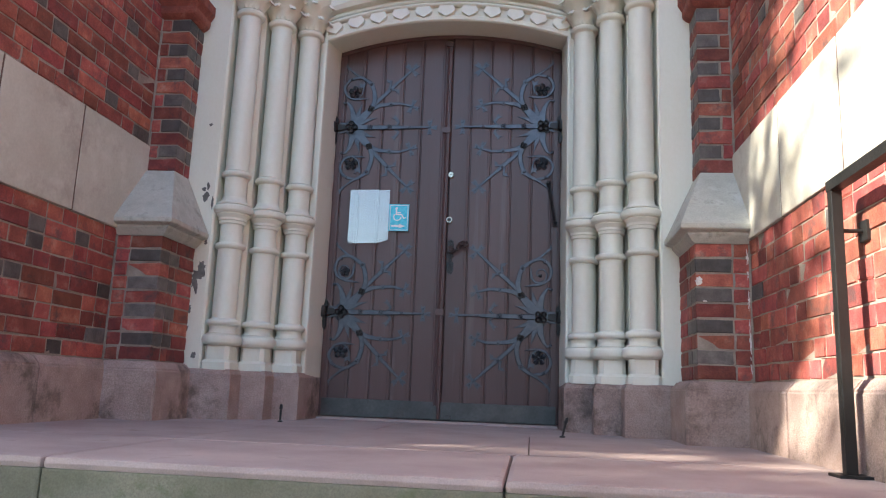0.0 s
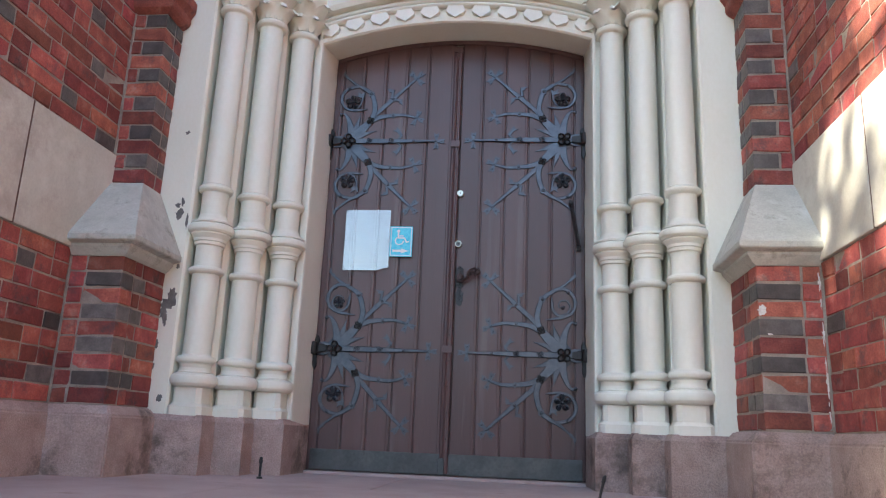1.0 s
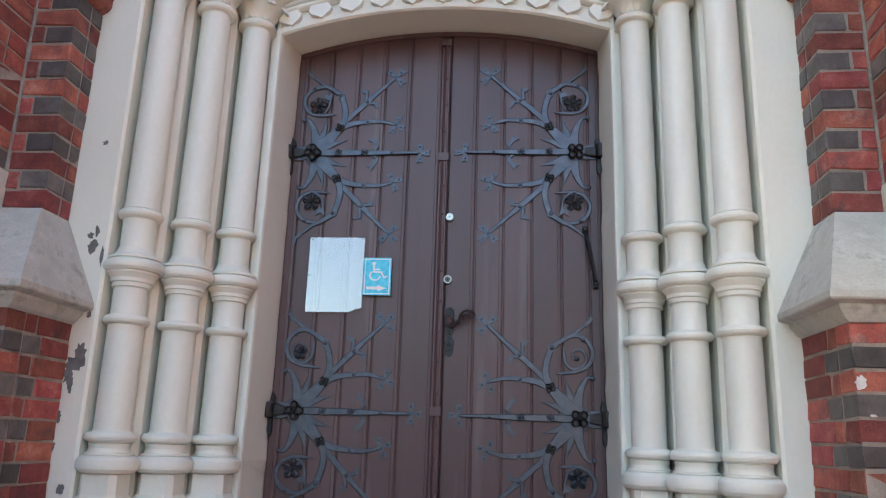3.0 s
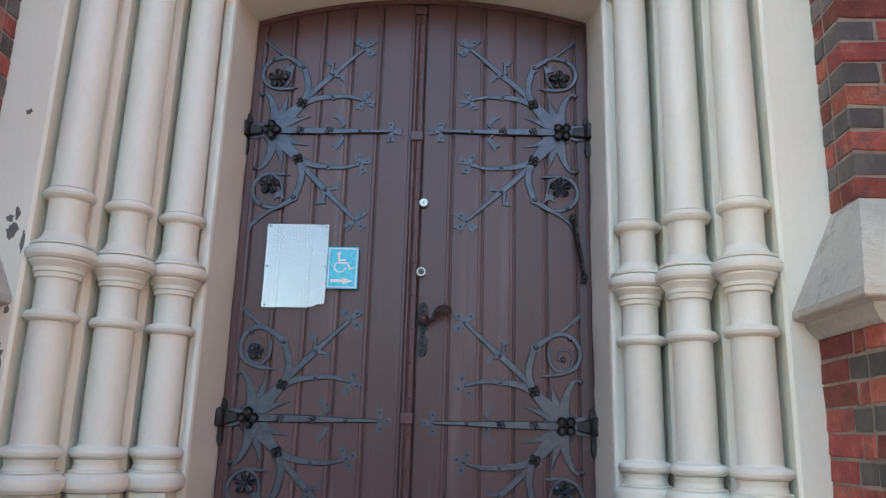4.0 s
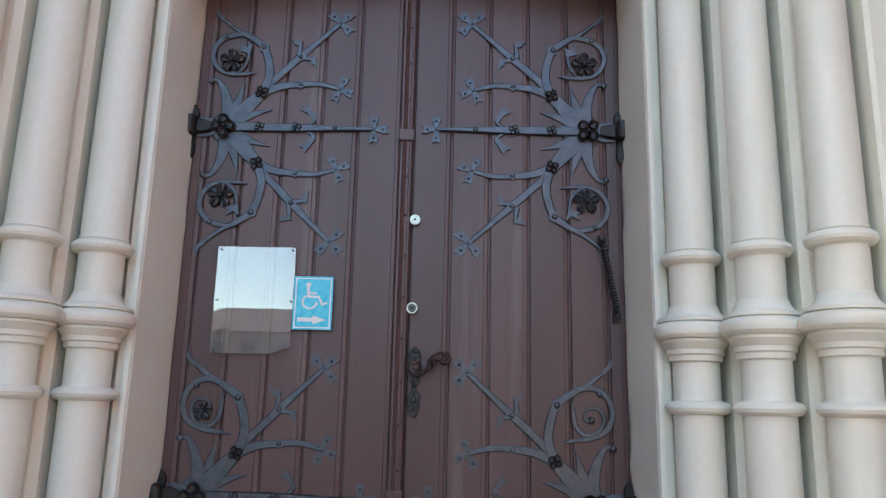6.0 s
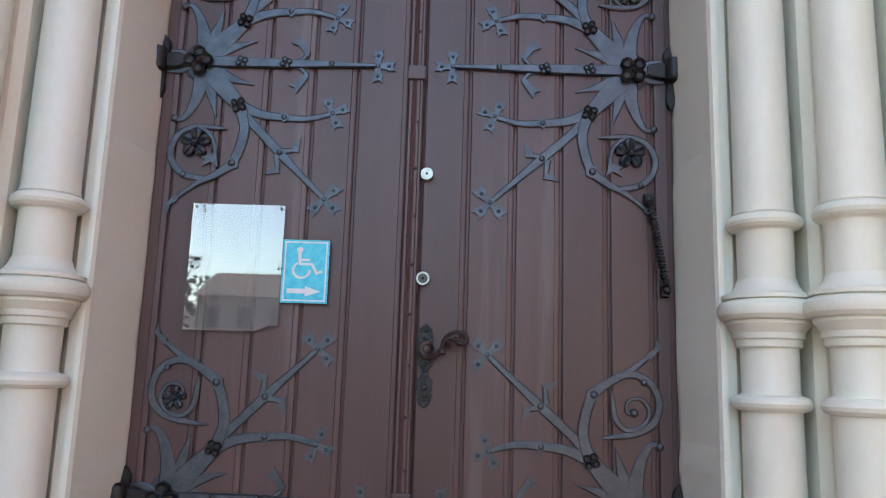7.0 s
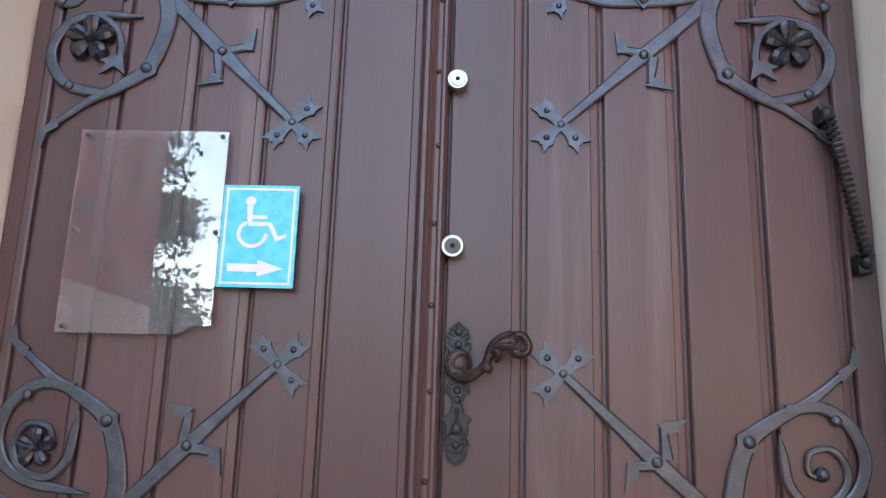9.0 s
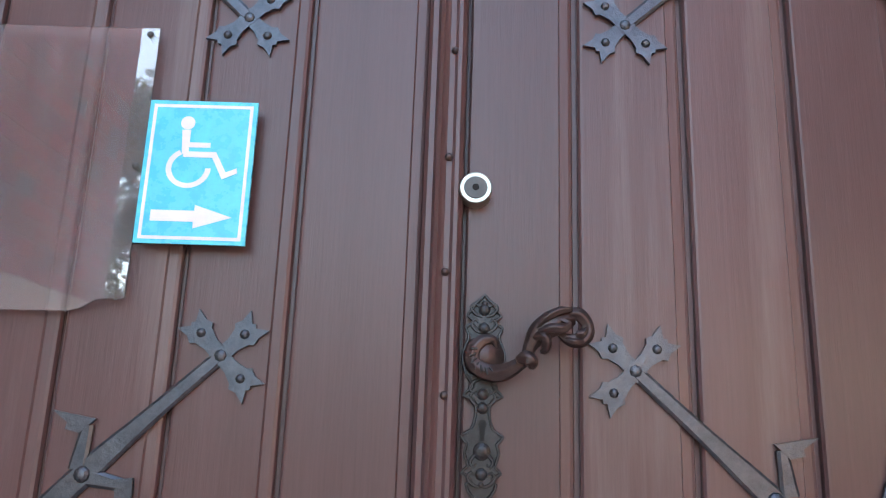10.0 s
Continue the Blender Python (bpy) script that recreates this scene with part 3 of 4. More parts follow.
def strap_hinge(sx, zc, lower_spiral, hx=0.668):
    h = thing("strap_hinge", (sx * (hx + 0.1), -0.01, zc), "black wrought-iron strap hinge with scrollwork on door", "hinge", "door strap hinges")
    T = 0.0052
    e = 0.020 if sx > 0 else 0.0          # the right leaf's diagonal branches reach further

    def go(sv):
        return lambda u, v, d: (sx * (hx - u), -d, zc + sv * v)
    mid = go(1)
    strap = part("strap", ribbon(bmesh.new(), [(-0.125, 0, 0.036), (0.0, 0, 0.036), (0.15, 0, 0.034), (0.30, 0, 0.030), (0.45, 0, 0.019), (0.56, 0, 0.015)], 0.012, mid, 0.003), IRON, h)
    cross_piece(strap, (0.567, 0), 0.0, 0.050, mid, 0.0075)
    part("star_plate", dome(bmesh.new(), (0.02, 0), 0.075, 0.0065, mid, 0.0, 18), IRON, h)
    part("flower_boss", rosette(bmesh.new(), (0, 0), 0.046, mid, 0.014, 4, math.pi / 4 * (1 if sx > 0 else 0)), BLACKIRON, h, "black forged flower boss")
    for u in (0.135, 0.276):
        part("rosette", rosette(bmesh.new(), (u, 0), 0.020, mid, 0.014, 4, 0.4), IRON, strap)
    part("rivet", dome(bmesh.new(), (0.42, 0), 0.010, 0.007, mid, 0.0145), IRON, strap)
    # knuckle and pin at the jamb
    kb = bmesh.new()
    for z0, z1 in ((-0.028, 0.028),):
        turned(kb, [(0.012, zc + z0 - 0.012), (0.026, zc + z0 - 0.006), (0.028, zc + z0), (0.028, zc + z1), (0.026, zc + z1 + 0.006), (0.012, zc + z1 + 0.012)], sx * (hx + 0.128), -0.026, 16)
    part("knuckle", kb, BLACKIRON, h, "black hinge knuckle", smooth=40)
    part("pintle_plate", ribbon(bmesh.new(), [(-0.118, 0.085, 0.004), (-0.112, 0.055, 0.03), (-0.122, 0.0, 0.034), (-0.122, -0.06, 0.032), (-0.118, -0.10, 0.028), (-0.118, -0.125, 0.006)], 0.012, mid, 0.002), BLACKIRON, h)
    part("hinge_leaf", ribbon(bmesh.new(), [(-0.128, 0.0, 0.046), (-0.10, 0.0, 0.050), (-0.062, 0.0, 0.044), (-0.046, 0.0, 0.030)], 0.008, mid, 0.0155), BLACKIRON, h)
    part("wing", ribbon(bmesh.new(), [(-0.02, 0.0, 0.03), (-0.06, 0.028, 0.024), (-0.105, 0.036, 0.004)], T, mid, 0.001), IRON, h)
    part("wing", ribbon(bmesh.new(), [(-0.02, 0.0, 0.03), (-0.06, -0.028, 0.024), (-0.105, -0.036, 0.004)], T, mid, 0.001), IRON, h)
    for sv in (1, -1):
        pl = go(sv)
        part("leaf_point", ribbon(bmesh.new(), [(0.02, 0.03, 0.05), (0.045, 0.11, 0.032), (0.064, 0.184, 0.002)], T, pl, 0.0005), IRON, h)
        part("leaf_point", ribbon(bmesh.new(), [(0.03, 0.02, 0.05), (0.10, 0.052, 0.030), (0.178, 0.074, 0.002)], T, pl, 0.0008), IRON, h)
        hook = part("hooked_leaf", ribbon(bmesh.new(), [(0.01, 0.02, 0.06), (0.004, 0.09, 0.045), (-0.014, 0.15, 0.030), (-0.040, 0.190, 0.018), (-0.066, 0.190, 0.016)], T, pl, 0.0011), IRON, h)
        part("rivet", dome(bmesh.new(), (-0.066, 0.188), 0.012, 0.008, pl, 0.005), IRON, hook)
        stem = part("stem", ribbon(bmesh.new(), [(0.01, 0.01, 0.08), (0.07, 0.072, 0.062), (0.134, 0.142, 0.044)], T, pl, 0.0014), IRON, h)
        part("rosette", rosette(bmesh.new(), (0.134, 0.142), 0.026, pl, 0.006, 4, 0.5), BLACKIRON, stem)
        b1 = part("curved_branch", ribbon(bmesh.new(), [(0.12, 0.135, 0.04), (0.20, 0.168, 0.030), (0.28, 0.178, 0.025), (0.353, 0.180, 0.020), (0.43, 0.161, 0.016)], T, pl, 0.0017), IRON, h)
        cross_piece(b1, (0.430, 0.160), -0.40, 0.050, pl, T)
        part("rivet", dome(bmesh.new(), (0.28, 0.178), 0.010, 0.007, pl, 0.007), IRON, b1)
        part("collar", plate(bmesh.new(), [(0.262, 0.176), (0.28, 0.197), (0.298, 0.176), (0.28, 0.158)], 0.0088, pl, 0.0002), IRON, b1)
        b2 = part("straight_branch", ribbon(bmesh.new(), [(0.13, 0.15, 0.034), (0.20, 0.220, 0.028), (0.272 + e / 2, 0.293, 0.030), (0.345 + e * 0.8, 0.365, 0.021), (0.418 + e, 0.435, 0.018)], T, pl, 0.0020), IRON, h)
        cross_piece(b2, (0.420 + e, 0.437), 0.78, 0.056, pl, T)
        part("rivet", dome(bmesh.new(), (0.272 + e / 2, 0.293), 0.010, 0.007, pl, 0.007), IRON, b2)
        part("barb", ribbon(bmesh.new(), [(0.272, 0.291, 0.022), (0.322, 0.282, 0.014)], T, pl, 0.0023), IRON, b2)
        part("barb", plate(bmesh.new(), [(0.312, 0.289), (0.332, 0.291), (0.336, 0.243), (0.324, 0.262), (0.314, 0.262)], T, pl, 0.0026), IRON, b2)
        part("barb", ribbon(bmesh.new(), [(0.264, 0.298, 0.022), (0.270, 0.350, 0.014)], T, pl, 0.0029), IRON, b2)
        part("barb", plate(bmesh.new(), [(0.262, 0.340), (0.280, 0.357), (0.226, 0.366), (0.246, 0.352), (0.244, 0.344)], T, pl, 0.0032), IRON, b2)
        b3 = part("scroll_branch", ribbon(bmesh.new(), [(0.132, 0.13, 0.040), (0.156, 0.205, 0.034), (0.150, 0.270, 0.032), (0.126, 0.331, 0.030), (0.077, 0.369, 0.024), (0.020, 0.400, 0.018), (-0.045, 0.452, 0.012)], T, pl, 0.0035), IRON, h)
        part("barb", plate(bmesh.new(), [(-0.030, 0.455), (-0.038, 0.435), (-0.072, 0.470), (-0.060, 0.500), (-0.052, 0.468)], T, pl, 0.0038), IRON, b3)
        part("rivet", dome(bmesh.new(), (0.126, 0.331), 0.012, 0.008, pl, 0.008), IRON, b3)
        part("collar", plate(bmesh.new(), [(0.146, 0.316), (0.146, 0.342), (0.130, 0.352), (0.110, 0.340), (0.114, 0.312)], 0.0085, pl, 0.0003), IRON, b3)
        plain = lower_spiral and sv > 0
        if plain:
            sc = [(0.060, 0.385, 0.020), (0.0, 0.392, 0.022), (-0.046, 0.362, 0.022), (-0.066, 0.305, 0.022), (-0.045, 0.250, 0.020), (0.005, 0.222, 0.018), (0.065, 0.212, 0.014), (0.11, 0.207, 0.004)]
        else:
            sc = [(0.050, 0.385, 0.018), (-0.02, 0.371, 0.022), (-0.058, 0.335, 0.021), (-0.068, 0.285, 0.021), (-0.038, 0.234, 0.019), (0.015, 0.216, 0.017), (0.068, 0.218, 0.014), (0.106, 0.222, 0.004)]
        scroll = part("scroll", ribbon(bmesh.new(), sc, T, pl, 0.0041), IRON, b3)
        part("rivet", dome(bmesh.new(), (-0.022, 0.371), 0.010, 0.007, pl, 0.009), IRON, b3)
        if plain:
            part("spiral", ribbon(bmesh.new(), [(0.075, 0.345, 0.004), (0.070, 0.310, 0.016), (0.062, 0.262, 0.018), (0.030, 0.232, 0.016), (-0.016, 0.244, 0.014), (-0.036, 0.285, 0.013), (-0.014, 0.322, 0.012), (0.024, 0.316, 0.010), (0.03, 0.285, 0.009), (0.008, 0.275, 0.008)], T, pl, 0.0044), IRON, b3)
            if sx > 0:
                part("knob", dome(bmesh.new(), (0.008, 0.282), 0.013, 0.016, pl, 0.004), IRON, b3)
            else:
                part("rosette", leafy_flower(bmesh.new(), (0.006, 0.282), 0.036, pl, 0.005, 5, 0.3), IRON, b3)
        else:
            part("inner_leaf", ribbon(bmesh.new(), [(0.022, 0.218, 0.016), (0.058, 0.250, 0.013), (0.071, 0.300, 0.015), (0.056, 0.328, 0.012)], T, pl, 0.0044), IRON, b3)
            part("barb", plate(bmesh.new(), [(0.075, 0.30), (0.085, 0.345), (0.062, 0.328), (0.035, 0.345), (0.045, 0.322), (0.03, 0.315)], T, pl, 0.0047), IRON, b3)
            part("flower", leafy_flower(bmesh.new(), (0.009, 0.270), 0.050, pl, 0.005, 5, 0.3 if sv > 0 else -0.3), IRON, b3, "dark forged flower")
    for sv in (1, -1):
        pl = go(sv)
        part("fork_barb", ribbon(bmesh.new(), [(0.315, 0.008, 0.016), (0.345, 0.036, 0.012)], T, pl, 0.003), IRON, strap)
        part("fork_barb", plate(bmesh.new(), [(0.336, 0.030), (0.350, 0.040), (0.312, 0.098), (0.305, 0.078), (0.286, 0.072), (0.312, 0.062)], T, pl, 0.0033), IRON, strap)
    return h


strap_hinge(1, 2.058, False, 0.680)
strap_hinge(-1, 2.054, False, 0.690)
strap_hinge(1, 0.720, True, 0.682)
strap_hinge(-1, 0.722, True, 0.682)

# ---- door furniture ----
for i, (x, z, r, lab) in enumerate(((0.044, 1.702, 0.020, "round bright white-metal cylinder lock on door"), (0.043, 1.378, 0.021, "round worn brass cylinder lock on door"))):
    lock = thing("cylinder_lock", (x, -0.005, z), lab, "lock", "door locks")
    for nm, rr, d0, d1, mt in (("collar", r, 0.0, 0.024, CHROME), ("face", r * 0.72, 0.0225, 0.0255, CHROME if i == 0 else KICK), ("keyhole", r * 0.22, 0.025, 0.0262, HOLE)):
        ring = lambda q, d: [(x + q * math.cos(2 * math.pi * k / 24), -d, z + q * math.sin(2 * math.pi * k / 24)) for k in range(24)]
        part(nm, loft(bmesh.new(), [ring(rr, d0), ring(rr, d1 - 0.002), ring(rr * 0.93, d1)]), mt, lock, smooth=40)

handle = attach(tagged(new("door_handle"), "ornate dark cast lever handle on long plate"), door, Matrix.Translation((0.058, -0.005, 1.12)))
hp = lambda u, v, d: (0.058 + u, -d, 0.997 + v)
half = [(0.0, 0.0), (0.012, 0.007), (0.019, 0.020), (0.012, 0.026), (0.025, 0.034), (0.017, 0.041), (0.022, 0.056), (0.019, 0.067), (0.027, 0.076), (0.014, 0.084), (0.009, 0.100), (0.009, 0.111), (0.014, 0.120), (0.025, 0.124), (0.017, 0.132), (0.013, 0.137), (0.021, 0.148), (0.0265, 0.163), (0.0265, 0.178), (0.021, 0.192), (0.020, 0.199), (0.024, 0.208), (0.016, 0.213), (0.014, 0.217), (0.022, 0.223), (0.017, 0.230), (0.011, 0.239), (0.004, 0.245), (0.0, 0.250)]
outline = half + [(-u, v) for u, v in half[-2:0:-1]]
part("backplate", plate(bmesh.new(), outline, 0.006, hp), PLATEIRON, handle, "pierced dark backplate")
part("plate_relief", plate(bmesh.new(), [(u * 0.66, 0.012 + v * 0.90) for u, v in outline], 0.0025, hp, 0.006), PLATEIRON, handle)
part("plate_rim", ribbon(bmesh.new(), [(u * 0.93, 0.003 + v * 0.976, 0.0035) for u, v in outline + outline[:1]], 0.004, hp, 0.0055, 2), PLATEIRON, handle)
for v, w, up in ((0.026, 0.017, 1), (0.052, 0.014, -1), (0.118, 0.016, 1), (0.138, 0.017, -1), (0.206, 0.016, 1), (0.226, 0.017, 1)):
    for q in (-1, 1):
        part("plate_scroll", ribbon(bmesh.new(), [(0.002 * q, v - 0.006 * up, 0.003), (0.55 * w * q, v - 0.004 * up, 0.0045), (0.95 * w * q, v + 0.004 * up, 0.004), (0.70 * w * q, v + 0.010 * up, 0.003), (0.42 * w * q, v + 0.006 * up, 0.002)], 0.0042, hp, 0.0062, 3), PLATEIRON, handle)
for v in (0.034, 0.060, 0.110, 0.126, 0.205, 0.228):
    part("plate_bead", dome(bmesh.new(), (0, v), 0.0075 if v != 0.06 else 0.011, 0.005, hp, 0.008), PLATEIRON, handle)
part("boss", dome(bmesh.new(), (0, 0.171), 0.0262, 0.019, hp, 0.006, 28), BRONZE, handle, smooth=50)
part("keyhole", plate(bmesh.new(), [(-0.003, 0.072), (0.003, 0.072), (0.003, 0.086), (0.0055, 0.091), (0.003, 0.096), (-0.003, 0.096), (-0.0055, 0.091), (-0.003, 0.086)], 0.0012, hp, 0.008), HOLE, handle)
for v in (0.022, 0.236, 0.21):
    part("screw", dome(bmesh.new(), (0, v), 0.004, 0.003, hp, 0.007), BLACKIRON, handle)


def fluted(pts, flutes=5, depth=0.14, steps=6, twist=0.22):
    """A cast stem along points (u, v, depth, radius), fluted and slightly twisted."""
    line = smooth_line(pts, steps)
    rings = []
    for i, (u, v, d, r) in enumerate(line):
        a, b = line[max(i - 1, 0)], line[min(i + 1, len(line) - 1)]
        du, dv = b[0] - a[0], b[1] - a[1]
        q = math.hypot(du, dv) or 1
        nu, nv = -dv / q, du / q
        ring = []
        for k in range(20):
            t = 2 * math.pi * k / 20
            rr = max(r, 0.0008) * (1 - depth + depth * math.cos(flutes * t + twist * i))
            ring.append(hp(u + nu * rr * math.cos(t), v + nv * rr * math.cos(t), d + 0.72 * rr * math.sin(t)))
        rings.append(ring)
    return loft(bmesh.new(), rings)


part("lever", fluted([(0.015, 0.181, 0.018, 0.003), (0.010, 0.190, 0.020, 0.006), (-0.003, 0.188, 0.021, 0.0085), (-0.013, 0.175, 0.022, 0.0095), (-0.010, 0.159, 0.024, 0.0105), (0.006, 0.150, 0.030, 0.0112), (0.023, 0.151, 0.038, 0.0105), (0.038, 0.159, 0.045, 0.0085), (0.048, 0.168, 0.049, 0.0075), (0.052, 0.181, 0.051, 0.0085), (0.062, 0.197, 0.052, 0.0135), (0.079, 0.209, 0.052, 0.0165), (0.094, 0.214, 0.050, 0.0140), (0.104, 0.215, 0.048, 0.0085)], 6, 0.10, 6, 0.12), BRONZE, handle, "leaf-shaped curled lever", smooth=70)
part("lever_collar", fluted([(0.036, 0.163, 0.052, 0.004), (0.046, 0.166, 0.056, 0.0095), (0.053, 0.161, 0.057, 0.0085), (0.054, 0.154, 0.053, 0.003)], 5, 0.12, 5, 0.1), BRONZE, handle, smooth=70)
for pts in (
        [(0.098, 0.220, 0.051, 0.0075), (0.109, 0.2195, 0.050, 0.0085), (0.118, 0.209, 0.049, 0.0080), (0.118, 0.197, 0.049, 0.0092), (0.108, 0.189, 0.050, 0.0095), (0.096, 0.190, 0.050, 0.0075), (0.086, 0.196, 0.050, 0.0040)],
        [(0.054, 0.190, 0.056, 0.0035), (0.064, 0.192, 0.063, 0.0062), (0.069, 0.186, 0.063, 0.0068), (0.068, 0.177, 0.059, 0.0055), (0.063, 0.174, 0.055, 0.002)],
        [(0.060, 0.196, 0.062, 0.0030), (0.074, 0.201, 0.066, 0.0056), (0.088, 0.201, 0.065, 0.0060), (0.094, 0.207, 0.062, 0.0045), (0.086, 0.211, 0.062, 0.002)],
        [(0.058, 0.201, 0.058, 0.0030), (0.070, 0.214, 0.063, 0.0048), (0.086, 0.222, 0.062, 0.0050), (0.100, 0.224, 0.058, 0.002)],
        [(0.104, 0.196, 0.057, 0.0030), (0.112, 0.197, 0.058, 0.0045), (0.117, 0.204, 0.056, 0.002)],
        [(0.092, 0.190, 0.056, 0.0025), (0.102, 0.187, 0.058, 0.0042), (0.113, 0.189, 0.056, 0.002)]):
    part("lever_leaf", fluted(pts, 4, 0.14, 5, 0.1), BRONZE, handle, smooth=70)
for k in range(7):
    a = math.radians(150 + 22 * k)
    part("boss_notch", ribbon(bmesh.new(), [(0.003 + 0.013 * math.cos(a), 0.171 + 0.015 * math.sin(a), 0.0015), (0.003 + 0.0205 * math.cos(a + 0.2), 0.171 + 0.0235 * math.sin(a + 0.2), 0.0024)], 0.003, hp, 0.0285 if k < 4 else 0.036), PLATEIRON, handle)

# door spring
spring = thing("door_spring", (0.752, -0.03, 1.49), "dark coiled steel door closer spring", "door spring")
top, bot = Vector((0.722, -0.034, 1.632)), Vector((0.768, -0.034, 1.372))
axis = (bot - top).normalized()
side = axis.cross(Vector((0, 1, 0))).normalized()
fwd = axis.cross(side)
coil = bmesh.new()
turns, seg = 24, 12
rings = []
for i in range(turns * seg + 1):
    a = 2 * math.pi * i / seg
    c = top + (bot - top) * (i / (turns * seg))
    out = side * math.cos(a) + fwd * math.sin(a)
    p = c + out * 0.0095
    rings.append([p + (out * math.cos(t) + axis * math.sin(t)) * 0.0034 for t in (0.0, 1.257, 2.513, 3.77, 5.027)])
part("coil", loft(coil, rings), BLACKIRON, spring, smooth=60)
for c, n in ((top, "top_hook"), (bot, "bottom_hook")):
    s = -1 if c is top else 1
    bx = bmesh.new()
    bmesh.ops.create_uvsphere(bx, u_segments=12, v_segments=8, radius=0.014, matrix=Matrix.Translation(c + axis * 0.008 * s + Vector((0, 0.008, 0))))
    part(n, bx, BLACKIRON, spring, smooth=60)
    part("fixing", block(c.x - 0.013, c.x + 0.013, -0.028, 0.002, c.z - 0.018 + 0.01 * -s, c.z + 0.018 + 0.01 * -s, 0.004), BLACKIRON, spring)

# acrylic pane with a broken lower corner
pane_th = thing("acrylic_pane", (-0.53, -0.02, 1.4), "clear acrylic notice pane with broken corner on door", "pane")
X0, X1, Z0, Z1 = -0.667, -0.384, 1.204, 1.590
edge = [(X0, Z0), (-0.452, Z0 + 0.002), (-0.436, Z0 + 0.006), (-0.420, Z0 + 0.017), (-0.400, Z0 + 0.020), (-0.396, Z0 + 0.017), (X1, Z0 + 0.020), (X1, Z1), (X0, Z1)]
pane = part("sheet", plate(bmesh.new(), edge, 0.004, flat_place, 0.014), PANE, pane_th)
pane.visible_shadow = False
for x, z in ((X0 + 0.012, Z1 - 0.010), (X1 - 0.012, Z1 - 0.010), (X0 + 0.010, 1.395), (X1 - 0.008, 1.395), (X0 + 0.012, Z0 + 0.012)):
    part("screw", dome(bmesh.new(), (x, z), 0.0048, 0.004, flat_place, 0.0185), KICK, pane_th)
    part("spacer", dome(bmesh.new(), (x, z), 0.005, 0.012, flat_place, 0.001), KICK, pane_th)

# blue access sign
sign = thing("access_sign", (-0.312, -0.02, 1.39), "blue and white wheelchair access sign with arrow", "sign")
sp = lambda u, v, d: (-0.381 + u * 0.140, -d, 1.293 + v * 0.191)


def sign_shape(name, pts, d=0.0235):
    part(name, plate(bmesh.new(), pts, 0.0006, sp, d), WHITE, sign)


part("panel", plate(bmesh.new(), [(0, 0), (1, 0), (1, 1), (0, 1)], 0.004, sp, 0.0195), BLUE, sign)
for a, b, c, d in ((0.04, 0.96, 0.028, 0.05), (0.04, 0.96, 0.95, 0.972), (0.04, 0.07, 0.05, 0.95), (0.93, 0.96, 0.05, 0.95)):
    sign_shape("border", [(a, c), (b, c), (b, d), (a, d)])
sign_shape("arrow", [(0.13, 0.15), (0.52, 0.15), (0.52, 0.105), (0.86, 0.185), (0.52, 0.265), (0.52, 0.225), (0.13, 0.225)])
sign_shape("symbol_dot", [(0.37 + 0.066 * math.cos(a), 0.84 + 0.048 * math.sin(a)) for a in [2 * math.pi * k / 20 for k in range(20)]])
sign_shape("symbol_bar", [(0.325, 0.79), (0.405, 0.79), (0.405, 0.60), (0.345, 0.62)])
sign_shape("symbol_bar", [(0.405, 0.70), (0.60, 0.70), (0.60, 0.665), (0.405, 0.665)], 0.0237)
sign_shape("symbol_bar", [(0.36, 0.635), (0.66, 0.635), (0.66, 0.595), (0.36, 0.595)], 0.0239)
sign_shape("symbol_bar", [(0.60, 0.635), (0.66, 0.635), (0.765, 0.495), (0.86, 0.525), (0.87, 0.49), (0.735, 0.445)], 0.0241)
arc = [math.radians(a) for a in range(118, 361, 11)]
sign_shape("symbol_ring", [(0.42 + 0.205 * math.cos(a), 0.52 + 0.140 * math.sin(a)) for a in arc] + [(0.42 + 0.155 * math.cos(a), 0.52 + 0.106 * math.sin(a)) for a in reversed(arc)])

# ---- landing and steps ----
landing = thing("landing", (0, -1.4, 0), "worn pink granite landing before the door", "floor", kind="structure")
rows_y = [(-0.0, -1.05), (-1.05, -2.19), (-2.19, LAND_Y)]
cuts = [[-WALL_X, -0.2, WALL_X], [-WALL_X, -0.75, 0.62, WALL_X], [-WALL_X, -0.74, 0.56, WALL_X]]
for (a, b), xs in zip(rows_y, cuts):
    for x0, x1 in zip(xs, xs[1:]):
        part("granite_slab", block(x0 + 0.002, x1 - 0.002, a - 0.002, b + 0.002, -0.035, 0.0, 0.016 if b == LAND_Y else 0.003), PAVING, landing)
part("bedding", block(-WALL_X, WALL_X, LAND_Y + 0.05, 0.3, GROUND_Z, -0.03), RISER, landing)
steps = thing("entrance_steps", (0, LAND_Y - 0.7, GROUND_Z), "mossy granite entrance steps", "steps", kind="structure")
for k in range(STEPS):
    y0 = LAND_Y - STEP_D * k
    xs = [-2.3, -0.74, 0.56, 2.3] if k % 2 == 0 else [-2.3, -0.2, 1.1, 2.3]
    for x0, x1 in zip(xs, xs[1:]):
        x1 = min(x1, WALL_X)
        if k == 0:
            x0 = max(x0, -WALL_X)
        z1 = -STEP_H * k
        part("step_stone", block(x0 + 0.002, x1 - 0.002, y0 + (0.003 if k == 0 else -0.0), y0 + 0.30, z1 - STEP_H, z1 - 0.032 if k == 0 else z1, 0.006), RISER, steps)

